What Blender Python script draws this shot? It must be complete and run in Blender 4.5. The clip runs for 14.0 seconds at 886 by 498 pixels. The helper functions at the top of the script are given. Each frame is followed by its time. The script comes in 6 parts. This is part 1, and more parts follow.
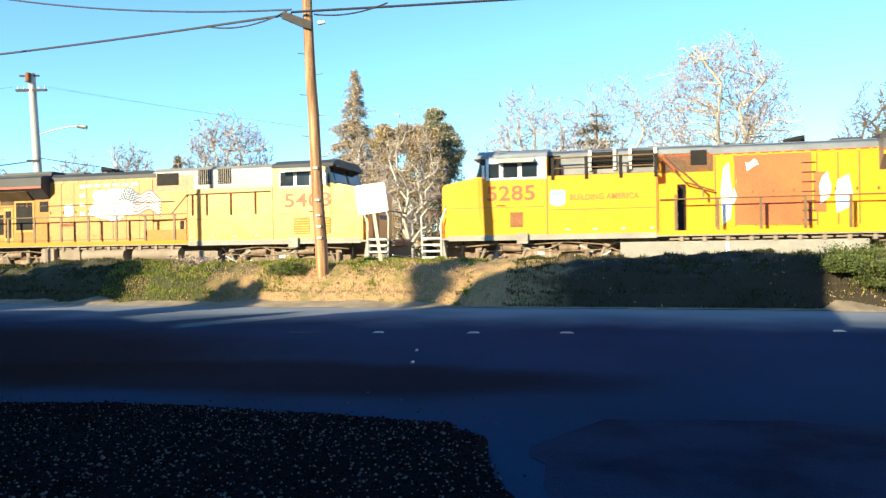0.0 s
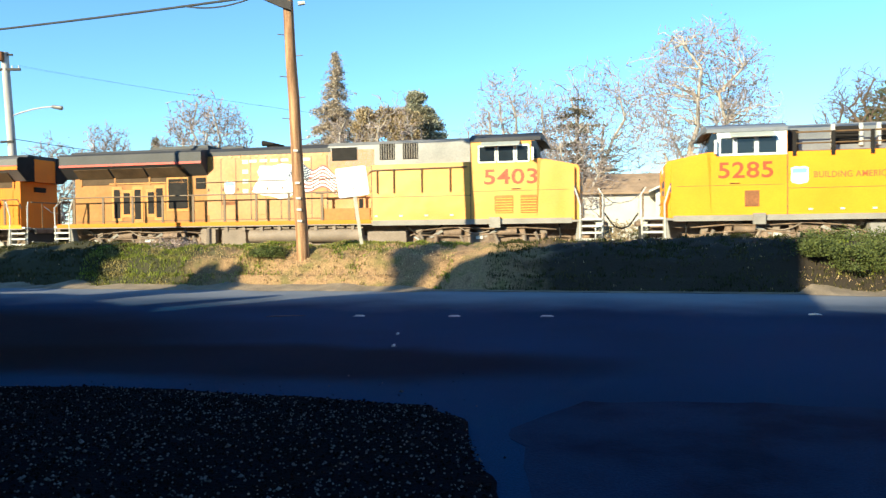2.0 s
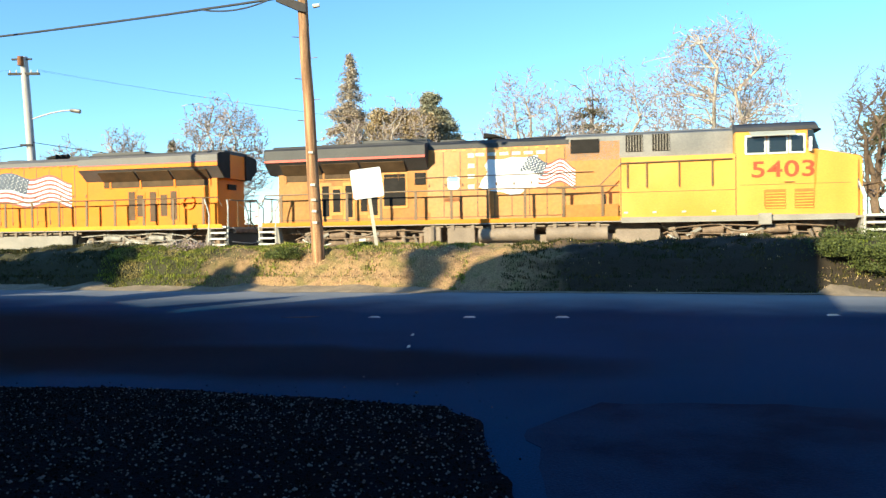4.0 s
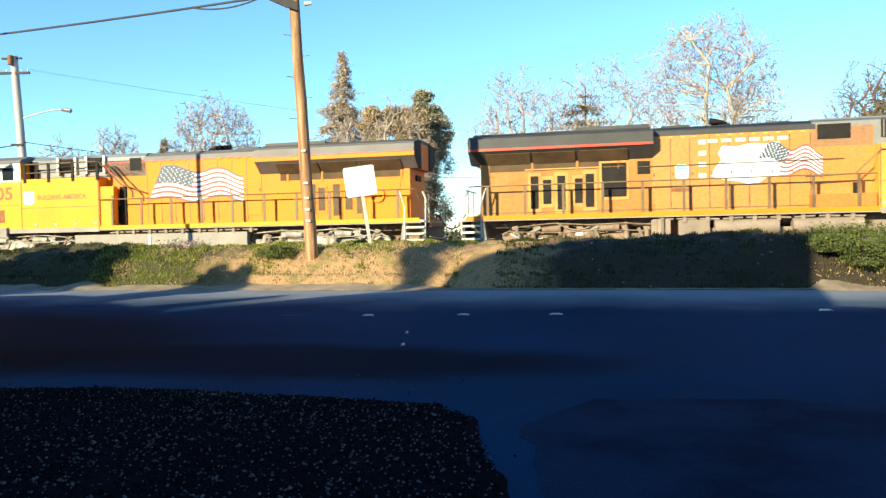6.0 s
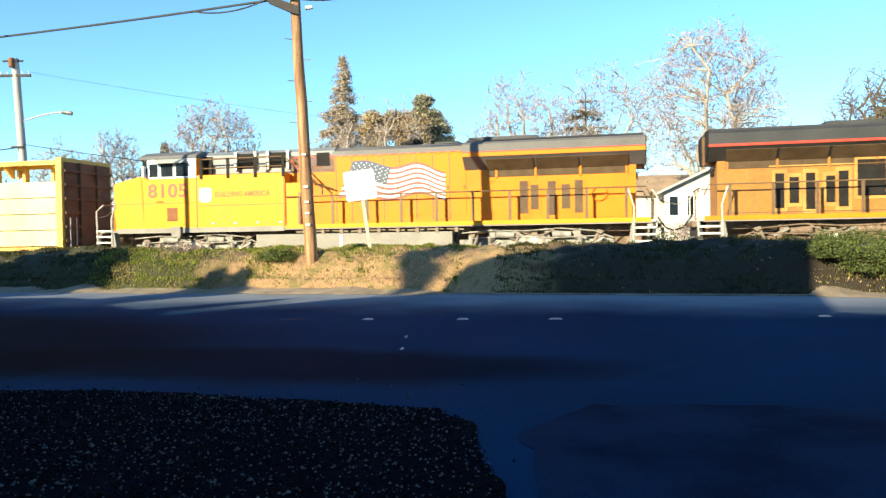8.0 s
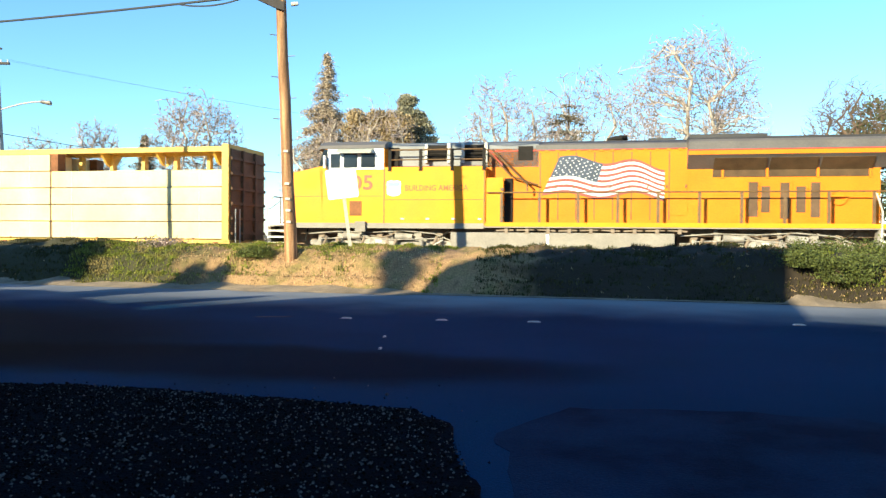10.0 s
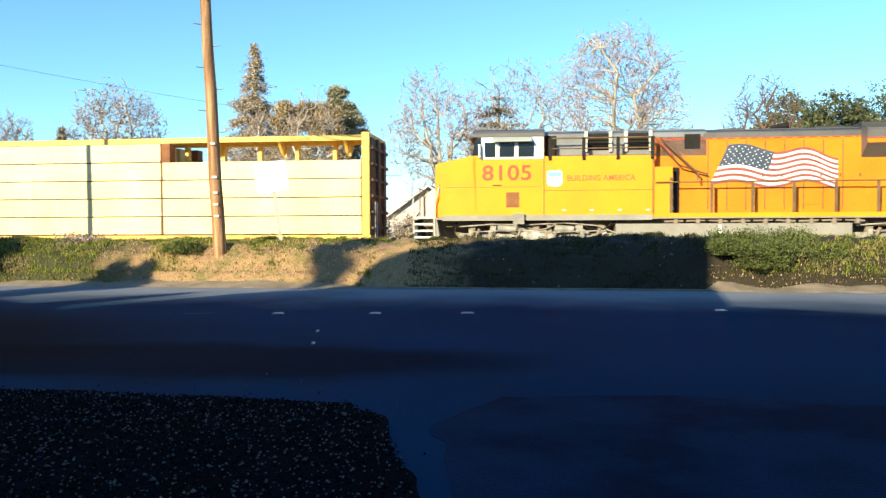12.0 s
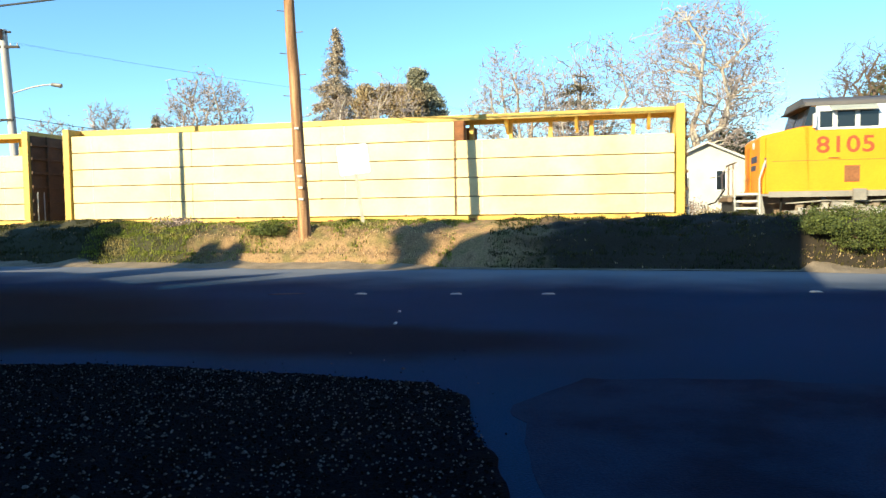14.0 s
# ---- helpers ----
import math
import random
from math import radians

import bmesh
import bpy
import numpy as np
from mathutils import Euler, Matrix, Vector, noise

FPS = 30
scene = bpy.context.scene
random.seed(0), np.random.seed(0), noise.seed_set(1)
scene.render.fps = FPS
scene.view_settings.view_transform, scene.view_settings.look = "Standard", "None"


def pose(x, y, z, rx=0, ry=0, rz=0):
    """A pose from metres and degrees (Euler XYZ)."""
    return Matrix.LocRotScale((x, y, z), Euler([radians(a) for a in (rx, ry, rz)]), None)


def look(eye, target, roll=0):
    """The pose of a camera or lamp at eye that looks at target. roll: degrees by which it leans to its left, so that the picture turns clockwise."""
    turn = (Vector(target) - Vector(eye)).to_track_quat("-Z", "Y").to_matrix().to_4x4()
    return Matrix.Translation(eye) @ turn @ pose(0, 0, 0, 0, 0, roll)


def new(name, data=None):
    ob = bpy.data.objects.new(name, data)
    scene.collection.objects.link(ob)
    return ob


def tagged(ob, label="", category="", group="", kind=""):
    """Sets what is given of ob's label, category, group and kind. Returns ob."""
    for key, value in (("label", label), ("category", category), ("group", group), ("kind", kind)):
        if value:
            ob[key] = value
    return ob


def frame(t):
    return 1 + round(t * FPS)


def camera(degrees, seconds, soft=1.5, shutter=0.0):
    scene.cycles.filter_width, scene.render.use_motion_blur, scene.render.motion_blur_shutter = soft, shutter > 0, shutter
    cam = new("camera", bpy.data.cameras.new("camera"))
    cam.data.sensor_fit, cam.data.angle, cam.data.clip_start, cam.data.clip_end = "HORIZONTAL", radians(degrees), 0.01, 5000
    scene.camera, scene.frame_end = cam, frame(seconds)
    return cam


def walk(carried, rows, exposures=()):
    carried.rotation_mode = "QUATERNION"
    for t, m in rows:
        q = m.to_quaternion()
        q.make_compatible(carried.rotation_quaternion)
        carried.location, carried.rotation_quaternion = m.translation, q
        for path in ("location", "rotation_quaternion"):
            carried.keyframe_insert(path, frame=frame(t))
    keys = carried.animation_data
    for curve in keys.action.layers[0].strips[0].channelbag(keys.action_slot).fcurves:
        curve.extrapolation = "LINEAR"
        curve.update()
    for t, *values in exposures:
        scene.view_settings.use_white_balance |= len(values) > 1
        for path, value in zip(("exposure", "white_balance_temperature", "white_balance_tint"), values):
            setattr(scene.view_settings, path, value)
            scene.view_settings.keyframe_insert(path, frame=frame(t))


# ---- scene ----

# ---------- camera and its walk ----------
EYE = (0.0, 0.0, 1.4)
cam = camera(61.1, 14.0, soft=1.35, shutter=0.3)
TURNS = [(0, 0.631, 0.02, 0.824), (0.5, 0.317, 0.099, 0.897), (1, 0.249, 0.233, 0.862), (1.5, -0.501, -0.938, 0.608),
         (2, -0.81, -1.248, 0.674), (2.5, -0.369, -1.136, 0.777), (3, 0.0, -1.071, 0.862), (5.5, 0.433, -1.333, 0.82),
         (6, -0.184, -1.347, 1.203), (6.5, -0.187, -1.147, 0.709), (7, 0.065, -1.073, 0.761), (7.5, 0.03, -1.102, 0.715),
         (8, -0.201, -1.012, 0.932), (10.5, -1.849, -0.928, -0.603), (11, -1.949, 0.365, 0.725), (11.5, -4.366, -0.696, 0.786),
         (12, -6.801, -1.531, 0.221), (12.5, -5.192, -1.233, -0.641), (13, -2.466, -1.434, -0.367), (13.5, -1.32, -1.882, 0.209),
         (14, -0.696, -2.933, 0.775)]
walk(cam, [(t, pose(*EYE, 90 + p, r, y)) for t, y, p, r in TURNS],
     exposures=[(0, 1.42, 6150, -4), (0.5, 1.22, 5950, -4), (3, 1.18, 5850, -4), (5.5, 1.27, 6100, -4), (8, 1.29, 6050, -4), (10.5, 1.28, 6050, -4), (11, 1.17, 5950, -4), (11.5, 1.05, 5850, -4), (12, 1.13, 6050, -4), (14, 1.18, 6100, -4)])

# ---------- sky, sun, exposure ----------
SUN_ELEV = 20.0
SUN_TO = Vector((-0.6626, -0.749, 0)).normalized()          # level direction towards the sun
world = bpy.data.worlds.new("sky")
scene.world = world
world.use_nodes = True
wn = world.node_tree.nodes
sky = wn.new("ShaderNodeTexSky")
sky.sky_type = "NISHITA"
sky.sun_disc = False
sky.sun_elevation = radians(SUN_ELEV)
sky.sun_rotation = math.atan2(SUN_TO.x, SUN_TO.y)
sky.air_density, sky.dust_density, sky.ozone_density = 1.0, 0.0, 5.0
wn["Background"].inputs[1].default_value = 0.122
world.node_tree.links.new(sky.outputs[0], wn["Background"].inputs[0])
sun_data = bpy.data.lights.new("sun", "SUN")
sun_data.energy, sun_data.angle, sun_data.color = 5.0, radians(0.5), (1.0, 0.82, 0.56)
sun = new("sun", sun_data)
sd = Vector((SUN_TO.x * math.cos(radians(SUN_ELEV)), SUN_TO.y * math.cos(radians(SUN_ELEV)), math.sin(radians(SUN_ELEV))))
sun.matrix_world = look(sd * 60, (0, 0, 0))

# ---------- materials ----------


def surface(name, colour, rough=0.6, metal=0.0, vary=0.25, scale=3.0, fine=40.0, bump=0.15, second=None, second_at=0.55,
            spread=0.12, coat=0.0, stretch=(1, 1, 1), island=0.0, translucent=0.0, shine=0.5, dents=0.0):
    """Principled paint or matter: coarse and fine noise in the colour, fine relief, and an optional second colour in patches."""
    m = bpy.data.materials.new(name)
    m.use_nodes = True
    n, l = m.node_tree.nodes, m.node_tree.links
    b = n["Principled BSDF"]
    co = n.new("ShaderNodeTexCoord")
    mp = n.new("ShaderNodeMapping")
    mp.inputs["Scale"].default_value = stretch
    l.new(co.outputs["Object"], mp.inputs[0])
    n1 = n.new("ShaderNodeTexNoise")
    n1.inputs["Scale"].default_value, n1.inputs["Detail"].default_value = scale, 6
    n2 = n.new("ShaderNodeTexNoise")
    n2.inputs["Scale"].default_value, n2.inputs["Detail"].default_value = fine, 3
    l.new(mp.outputs[0], n1.inputs[0])
    l.new(co.outputs["Object"], n2.inputs[0])

    def mixed(kind, fac, a, b2):
        x = n.new("ShaderNodeMix")
        x.data_type, x.blend_type = "RGBA", kind
        if isinstance(fac, float):
            x.inputs[0].default_value = fac
        else:
            l.new(fac, x.inputs[0])
        for k, v in ((6, a), (7, b2)):
            if isinstance(v, tuple):
                x.inputs[k].default_value = (*v, 1)
            else:
                l.new(v, x.inputs[k])
        return x.outputs[2]

    def ramp(src, lo, hi, a, b2):
        r = n.new("ShaderNodeMapRange")
        l.new(src, r.inputs[0])
        for k, v in enumerate((lo, hi, a, b2)):
            r.inputs[k + 1].default_value = v
        return r.outputs[0]

    base = colour
    if second:
        base = mixed("MIX", ramp(n1.outputs[0], second_at - spread, second_at + spread, 0, 1), colour, second)
    k1 = ramp(n1.outputs[0], 0.3, 0.7, 1 - vary, 1 + vary * 0.5)
    k2 = ramp(n2.outputs[0], 0.3, 0.7, 1 - vary * 0.6, 1 + vary * 0.4)
    mul = n.new("ShaderNodeMath")
    mul.operation = "MULTIPLY"
    l.new(k1, mul.inputs[0]), l.new(k2, mul.inputs[1])
    val = mul.outputs[0]
    if island:
        g = n.new("ShaderNodeNewGeometry")
        k3 = ramp(g.outputs["Random Per Island"], 0, 1, 1 - island, 1 + island * 0.6)
        m3 = n.new("ShaderNodeMath")
        m3.operation = "MULTIPLY"
        l.new(val, m3.inputs[0]), l.new(k3, m3.inputs[1])
        val = m3.outputs[0]
    vec = n.new("ShaderNodeVectorMath")
    vec.operation = "SCALE"
    if isinstance(base, tuple):
        vec.inputs[0].default_value = base
    else:
        l.new(base, vec.inputs[0])
    l.new(val, vec.inputs["Scale"])
    l.new(vec.outputs[0], b.inputs["Base Color"])
    b.inputs["Roughness"].default_value, b.inputs["Metallic"].default_value = rough, metal
    if rough < 0.6:
        l.new(ramp(n1.outputs[0], 0.25, 0.75, max(0.05, rough - 0.08), min(1, rough + 0.15)), b.inputs["Roughness"])
    b.inputs["Specular IOR Level"].default_value = shine
    b.inputs["Coat Weight"].default_value = coat
    b.inputs["Coat Roughness"].default_value = 0.3
    if bump:
        bp = n.new("ShaderNodeBump")
        bp.inputs["Strength"].default_value, bp.inputs["Distance"].default_value = bump, 0.02
        l.new(n2.outputs[0], bp.inputs["Height"])
        l.new(bp.outputs[0], b.inputs["Normal"])
        if dents:
            n3 = n.new("ShaderNodeTexNoise")
            n3.inputs["Scale"].default_value, n3.inputs["Detail"].default_value = 1.6, 1
            l.new(co.outputs["Object"], n3.inputs[0])
            b3 = n.new("ShaderNodeBump")
            b3.inputs["Strength"].default_value, b3.inputs["Distance"].default_value = dents, 0.15
            l.new(n3.outputs[0], b3.inputs["Height"]), l.new(b3.outputs[0], bp.inputs["Normal"])
    if translucent:
        tr = n.new("ShaderNodeBsdfTranslucent")
        l.new(vec.outputs[0], tr.inputs[0])
        mx = n.new("ShaderNodeMixShader")
        mx.inputs[0].default_value = translucent
        out = n["Material Output"]
        l.new(b.outputs[0], mx.inputs[1]), l.new(tr.outputs[0], mx.inputs[2]), l.new(mx.outputs[0], out.inputs[0])
    return m


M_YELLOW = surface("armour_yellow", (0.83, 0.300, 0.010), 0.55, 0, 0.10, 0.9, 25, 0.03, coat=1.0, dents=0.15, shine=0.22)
# Deeper, more orange tone than M_YELLOW
M_AMBER = surface("amber_hood_yellow", (0.74, 0.208, 0.008), 0.55, 0, 0.14, 0.8, 25, 0.03, coat=1.0, dents=0.15, shine=0.22)
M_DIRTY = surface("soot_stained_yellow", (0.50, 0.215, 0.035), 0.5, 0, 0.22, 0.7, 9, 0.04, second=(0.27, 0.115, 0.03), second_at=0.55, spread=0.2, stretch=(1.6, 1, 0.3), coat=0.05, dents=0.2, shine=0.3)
# Slightly pale base keeps some of the sun glare; the coat adds more
M_PALEYELLOW = surface("pale_body_yellow", (0.80, 0.325, 0.028), 0.42, 0, 0.18, 0.7, 20, 0.04, second=(0.66, 0.33, 0.04), spread=0.2, stretch=(1, 1, 0.5), coat=1.0, dents=0.12, shine=0.5)
# Brown-yellow lightened part way towards the sun glare on the middle hood
M_MIDHOOD = surface("mid_hood_yellow", (0.58, 0.235, 0.035), 0.45, 0, 0.22, 0.8, 10, 0.04, second=(0.38, 0.155, 0.032), second_at=0.55, spread=0.2, stretch=(1.6, 1, 0.3), coat=1.0, dents=0.12, shine=0.5)
M_CHALKGREY = surface("glossy_hood_grey", (0.22, 0.20, 0.17), 0.4, 0, 0.25, 0.9, 20, 0.04, coat=1.0, dents=0.12)
for glossy, ior, weight in ((M_PALEYELLOW, 1.7, 0.24), (M_MIDHOOD, 1.6, 0.14), (M_CHALKGREY, 1.7, 0.4), (M_YELLOW, 1.5, 0.12), (M_AMBER, 1.5, 0.06)):
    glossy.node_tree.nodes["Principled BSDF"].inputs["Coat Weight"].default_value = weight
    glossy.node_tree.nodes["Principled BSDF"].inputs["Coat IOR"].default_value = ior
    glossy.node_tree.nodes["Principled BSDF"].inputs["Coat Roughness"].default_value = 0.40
M_PRIMER = surface("red_primer", (0.52, 0.12, 0.03), 0.55, 0, 0.22, 0.9, 18, 0.08)
M_GREY = surface("harbor_grey_paint", (0.20, 0.20, 0.20), 0.38, 0, 0.2, 1.2, 25, 0.06)
M_DARKGREY = surface("sooty_grey_roof", (0.045, 0.041, 0.039), 0.6, 0, 0.35, 0.9, 20, 0.1)
M_REDSTRIPE = surface("red_stripe", (0.60, 0.05, 0.02), 0.45, 0, 0.2, 2, 30, 0.03)
M_DIGIT = surface("red_numerals", (0.62, 0.06, 0.012), 0.45, 0, 0.15, 3, 40, 0.03)
M_WHITE = surface("white_paint", (0.80, 0.79, 0.76), 0.45, 0, 0.1, 2, 30, 0.03)
M_BLUE = surface("navy_paint", (0.025, 0.04, 0.10), 0.45, 0, 0.2, 3, 30, 0.03)
M_LIGHTBLUE = surface("shield_blue", (0.22, 0.42, 0.75), 0.45, 0, 0.1, 3, 30, 0.03)
M_TANK = surface("brown_dusted_tank", (0.27, 0.205, 0.15), 0.7, 0, 0.25, 1.4, 25, 0.12, shine=0.3)
M_PINE = surface("pine_needles", (0.37, 0.34, 0.22), 0.8, 0, 0.3, 0.6, 6, 0.0, island=0.6, translucent=0.15)
M_UNDER = surface("brake_dust_steel", (0.25, 0.165, 0.105), 0.8, 0, 0.5, 3, 25, 0.3)
M_UNDERGREY = surface("grey_dusted_truck_steel", (0.36, 0.32, 0.27), 0.75, 0, 0.45, 3, 25, 0.3)
M_UNDERLIGHT = surface("dusty_grey_tank", (0.29, 0.255, 0.21), 0.7, 0, 0.2, 1.4, 25, 0.12)
M_STEEL = surface("worn_steel", (0.35, 0.31, 0.27), 0.4, 0.8, 0.25, 4, 30, 0.1)
# Dark brown tone for railings, seams and latches
M_RAILING = surface("brown_railing", (0.16, 0.09, 0.035), 0.5, 0, 0.3, 4, 30, 0.05)
M_STEP = surface("pale_step_edge", (0.62, 0.58, 0.50), 0.6, 0, 0.25, 4, 30, 0.08)
M_WING = surface("dull_grey_wing_paint", (0.125, 0.11, 0.10), 0.5, 0, 0.2, 1.2, 25, 0.06)
M_DOORFRAME = surface("worn_pale_door_frame", (0.58, 0.27, 0.065), 0.55, 0, 0.25, 2, 30, 0.05, shine=0.3)
M_AWNING = surface("pale_awning", (0.40, 0.40, 0.34), 0.5, 0, 0.15, 2, 30, 0.05)
# Dark brown mesh for the radiator screens
M_SCREEN = surface("dark_radiator_mesh", (0.11, 0.068, 0.035), 0.75, 0, 0.35, 2, 60, 0.25, shine=0.2)
M_DOORMESH = surface("brown_door_mesh", (0.135, 0.085, 0.05), 0.75, 0, 0.3, 2, 60, 0.25, shine=0.2)
M_FLAGBLUE = surface("weathered_flag_blue", (0.055, 0.07, 0.105), 0.5, 0, 0.25, 4, 40, 0.03)
M_CEDAR = surface("cedar_needles", (0.27, 0.225, 0.15), 0.8, 0, 0.3, 0.6, 6, 0.0, island=0.6, translucent=0.1)
M_BLACK = surface("black_grille", (0.022, 0.018, 0.015), 0.7, 0, 0.3, 3, 30, 0.1, shine=0.15)
M_GLASS = surface("tinted_cab_glass", (0.015, 0.02, 0.025), 0.06, 0, 0.1, 2, 10, 0.0)
M_LUMBER = surface("white_lumber_wrap", (0.80, 0.59, 0.26), 0.5, 0, 0.10, 0.6, 12, 0.12, second=(0.84, 0.68, 0.38), spread=0.2)
M_CARYELLOW = surface("rusty_yellow_car_paint", (0.66, 0.42, 0.08), 0.55, 0, 0.25, 1.0, 16, 0.12, second=(0.34, 0.13, 0.035), second_at=0.66, spread=0.09)
M_RUST = surface("rust_brown_strap", (0.26, 0.10, 0.035), 0.85, 0, 0.4, 3, 25, 0.3)
M_BULKHEAD = surface("dark_brown_bulkhead", (0.14, 0.075, 0.035), 0.8, 0, 0.4, 1.5, 18, 0.2)
# Shade and blue skylight on the road are put into these two base colours
M_ASPHALT = surface("shade_tinted_asphalt", (0.0070, 0.0375, 0.090), 0.9, 0, 0.45, 0.30, 60, 0.35, second=(0.0044, 0.0255, 0.062), spread=0.2, shine=0.02)
M_DRIVE = surface("shade_tinted_driveway", (0.0082, 0.0300, 0.075), 0.9, 0, 0.5, 0.9, 60, 0.35, second=(0.0014, 0.0085, 0.0250), second_at=0.50, spread=0.09, shine=0.03)
# Near-black gravel: the shade over the verge is put into both colours
M_GRAVELBED = surface("shade_dark_gravel_bed", (0.0022, 0.0032, 0.0065), 0.95, 0, 0.5, 3, 45, 0.8, shine=0.02)
M_STONE = surface("shade_dark_stone", (0.0036, 0.0039, 0.0052), 0.85, 0, 0.3, 5, 30, 0.3, island=0.95, shine=0.04)
M_BALLAST = surface("ballast", (0.20, 0.18, 0.16), 0.95, 0, 0.5, 4, 30, 0.9)
M_SOIL = surface("dry_soil", (0.48, 0.285, 0.135), 0.95, 0, 0.6, 2.0, 26, 1.0, second=(0.16, 0.12, 0.04), second_at=0.53, spread=0.10)
# Chips kept far darker than pale stone, shade included in the colour
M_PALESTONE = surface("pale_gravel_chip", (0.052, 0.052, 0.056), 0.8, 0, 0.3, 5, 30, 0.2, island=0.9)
# Shaded copy of the bank grass, darker in colour
M_SHADEGRASS = surface("shade_dark_grass", (0.048, 0.055, 0.012), 0.8, 0, 0.35, 0.8, 6, 0.0, island=0.6, second=(0.085, 0.068, 0.022), spread=0.15, translucent=0.12, shine=0.2)
M_FLAGRED = surface("weathered_red_stripe", (0.30, 0.075, 0.05), 0.5, 0, 0.2, 3, 30, 0.03)
M_FIELD = surface("far_ground", (0.10, 0.09, 0.04), 0.95, 0, 0.4, 0.2, 6, 0.5)
M_SHOULDER = surface("sandy_shoulder", (0.27, 0.20, 0.13), 0.95, 0, 0.4, 2.0, 40, 0.5)
M_GRASS = surface("green_grass", (0.30, 0.345, 0.028), 0.8, 0, 0.5, 1.5, 6, 0.0, island=0.6, second=(0.32, 0.25, 0.09), second_at=0.52, spread=0.08, translucent=0.3)
M_STRAW = surface("dry_grass", (0.50, 0.34, 0.17), 0.85, 0, 0.3, 0.8, 6, 0.0, island=0.85, translucent=0.25)
M_POLE = surface("creosote_wood_pole", (0.30, 0.145, 0.06), 0.8, 0, 0.4, 2.2, 30, 0.4, second=(0.46, 0.25, 0.12), stretch=(6, 6, 0.35))
M_POLEGREY = surface("weathered_grey_pole", (0.55, 0.48, 0.43), 0.85, 0, 0.3, 2.2, 30, 0.3, stretch=(6, 6, 0.35))
M_DARKWOOD = surface("dark_crossarm", (0.05, 0.04, 0.035), 0.8, 0, 0.3, 4, 30, 0.2)
M_WIRE = surface("black_cable", (0.02, 0.022, 0.03), 0.7, 0, 0.1, 1, 5, 0.0)
M_SIGN = surface("bare_aluminium_sign", (0.82, 0.81, 0.78), 0.45, 0.0, 0.06, 2, 20, 0.02)
M_SIGNPOST = surface("sign_post_wood", (0.52, 0.47, 0.38), 0.7, 0, 0.25, 4, 30, 0.2)
M_BARK = surface("pale_sycamore_bark", (0.60, 0.52, 0.43), 0.8, 0, 0.35, 1.5, 12, 0.2, second=(0.36, 0.27, 0.19), spread=0.12)
M_TWIG = surface("sunlit_twig", (0.42, 0.33, 0.29), 0.85, 0, 0.3, 1.5, 10, 0.0, island=0.4)
M_DARKBARK = surface("brown_bark", (0.17, 0.11, 0.07), 0.9, 0, 0.35, 1.5, 12, 0.3)
M_DEADLEAF = surface("dry_brown_leaves", (0.48, 0.36, 0.30), 0.8, 0, 0.3, 1, 6, 0.0, island=0.6, translucent=0.3)
M_CONIFER = surface("conifer_needles", (0.52, 0.41, 0.29), 0.8, 0, 0.3, 0.6, 6, 0.0, island=0.6, translucent=0.15)
M_IVY = surface("ivy_brown_green", (0.46, 0.34, 0.185), 0.75, 0, 0.3, 0.6, 6, 0.0, island=0.6, translucent=0.2)
M_EVERGREEN = surface("evergreen_oak_leaves", (0.11, 0.115, 0.045), 0.75, 0, 0.3, 0.6, 6, 0.0, island=0.6, translucent=0.15)
M_BUSH = surface("bush_leaves", (0.125, 0.145, 0.030), 0.75, 0, 0.3, 0.8, 6, 0.0, island=0.5, translucent=0.25)
M_STUCCO = surface("white_house_siding", (0.52, 0.48, 0.42), 0.8, 0, 0.12, 1.2, 30, 0.1)
M_ROOF = surface("brown_shingle_roof", (0.34, 0.23, 0.145), 0.9, 0, 0.3, 1.5, 20, 0.4)
M_TIE = surface("railway_tie_wood", (0.10, 0.075, 0.055), 0.9, 0, 0.4, 3, 25, 0.4)
M_MARKER = surface("pavement_marker", (0.42, 0.41, 0.38), 0.5, 0, 0.2, 8, 40, 0.1)


def dusty_shaded_edge(m, across, foot, near, far, edge_tint, rough_scale=0.5):
    """A second ground colour that takes over along a direction, with a ragged border (pale dusty asphalt, shade-dark
    soil).
    """
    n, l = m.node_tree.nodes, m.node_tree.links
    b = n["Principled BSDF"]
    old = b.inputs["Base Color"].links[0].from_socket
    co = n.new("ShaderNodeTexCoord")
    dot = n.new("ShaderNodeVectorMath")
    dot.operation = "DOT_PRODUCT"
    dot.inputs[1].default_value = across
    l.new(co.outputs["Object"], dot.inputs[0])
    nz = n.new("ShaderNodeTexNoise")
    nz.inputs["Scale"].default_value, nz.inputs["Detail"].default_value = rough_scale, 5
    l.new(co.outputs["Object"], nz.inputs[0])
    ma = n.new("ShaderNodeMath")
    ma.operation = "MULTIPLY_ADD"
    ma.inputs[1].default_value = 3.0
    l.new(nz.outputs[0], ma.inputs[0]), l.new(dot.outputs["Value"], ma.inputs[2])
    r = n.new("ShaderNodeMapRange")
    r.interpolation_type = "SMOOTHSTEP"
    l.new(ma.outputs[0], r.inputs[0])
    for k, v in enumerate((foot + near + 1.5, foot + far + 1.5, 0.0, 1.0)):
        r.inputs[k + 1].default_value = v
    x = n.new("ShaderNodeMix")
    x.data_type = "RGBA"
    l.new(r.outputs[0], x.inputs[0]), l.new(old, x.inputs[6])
    x.inputs[7].default_value = (*edge_tint, 1)
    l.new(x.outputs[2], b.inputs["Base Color"])


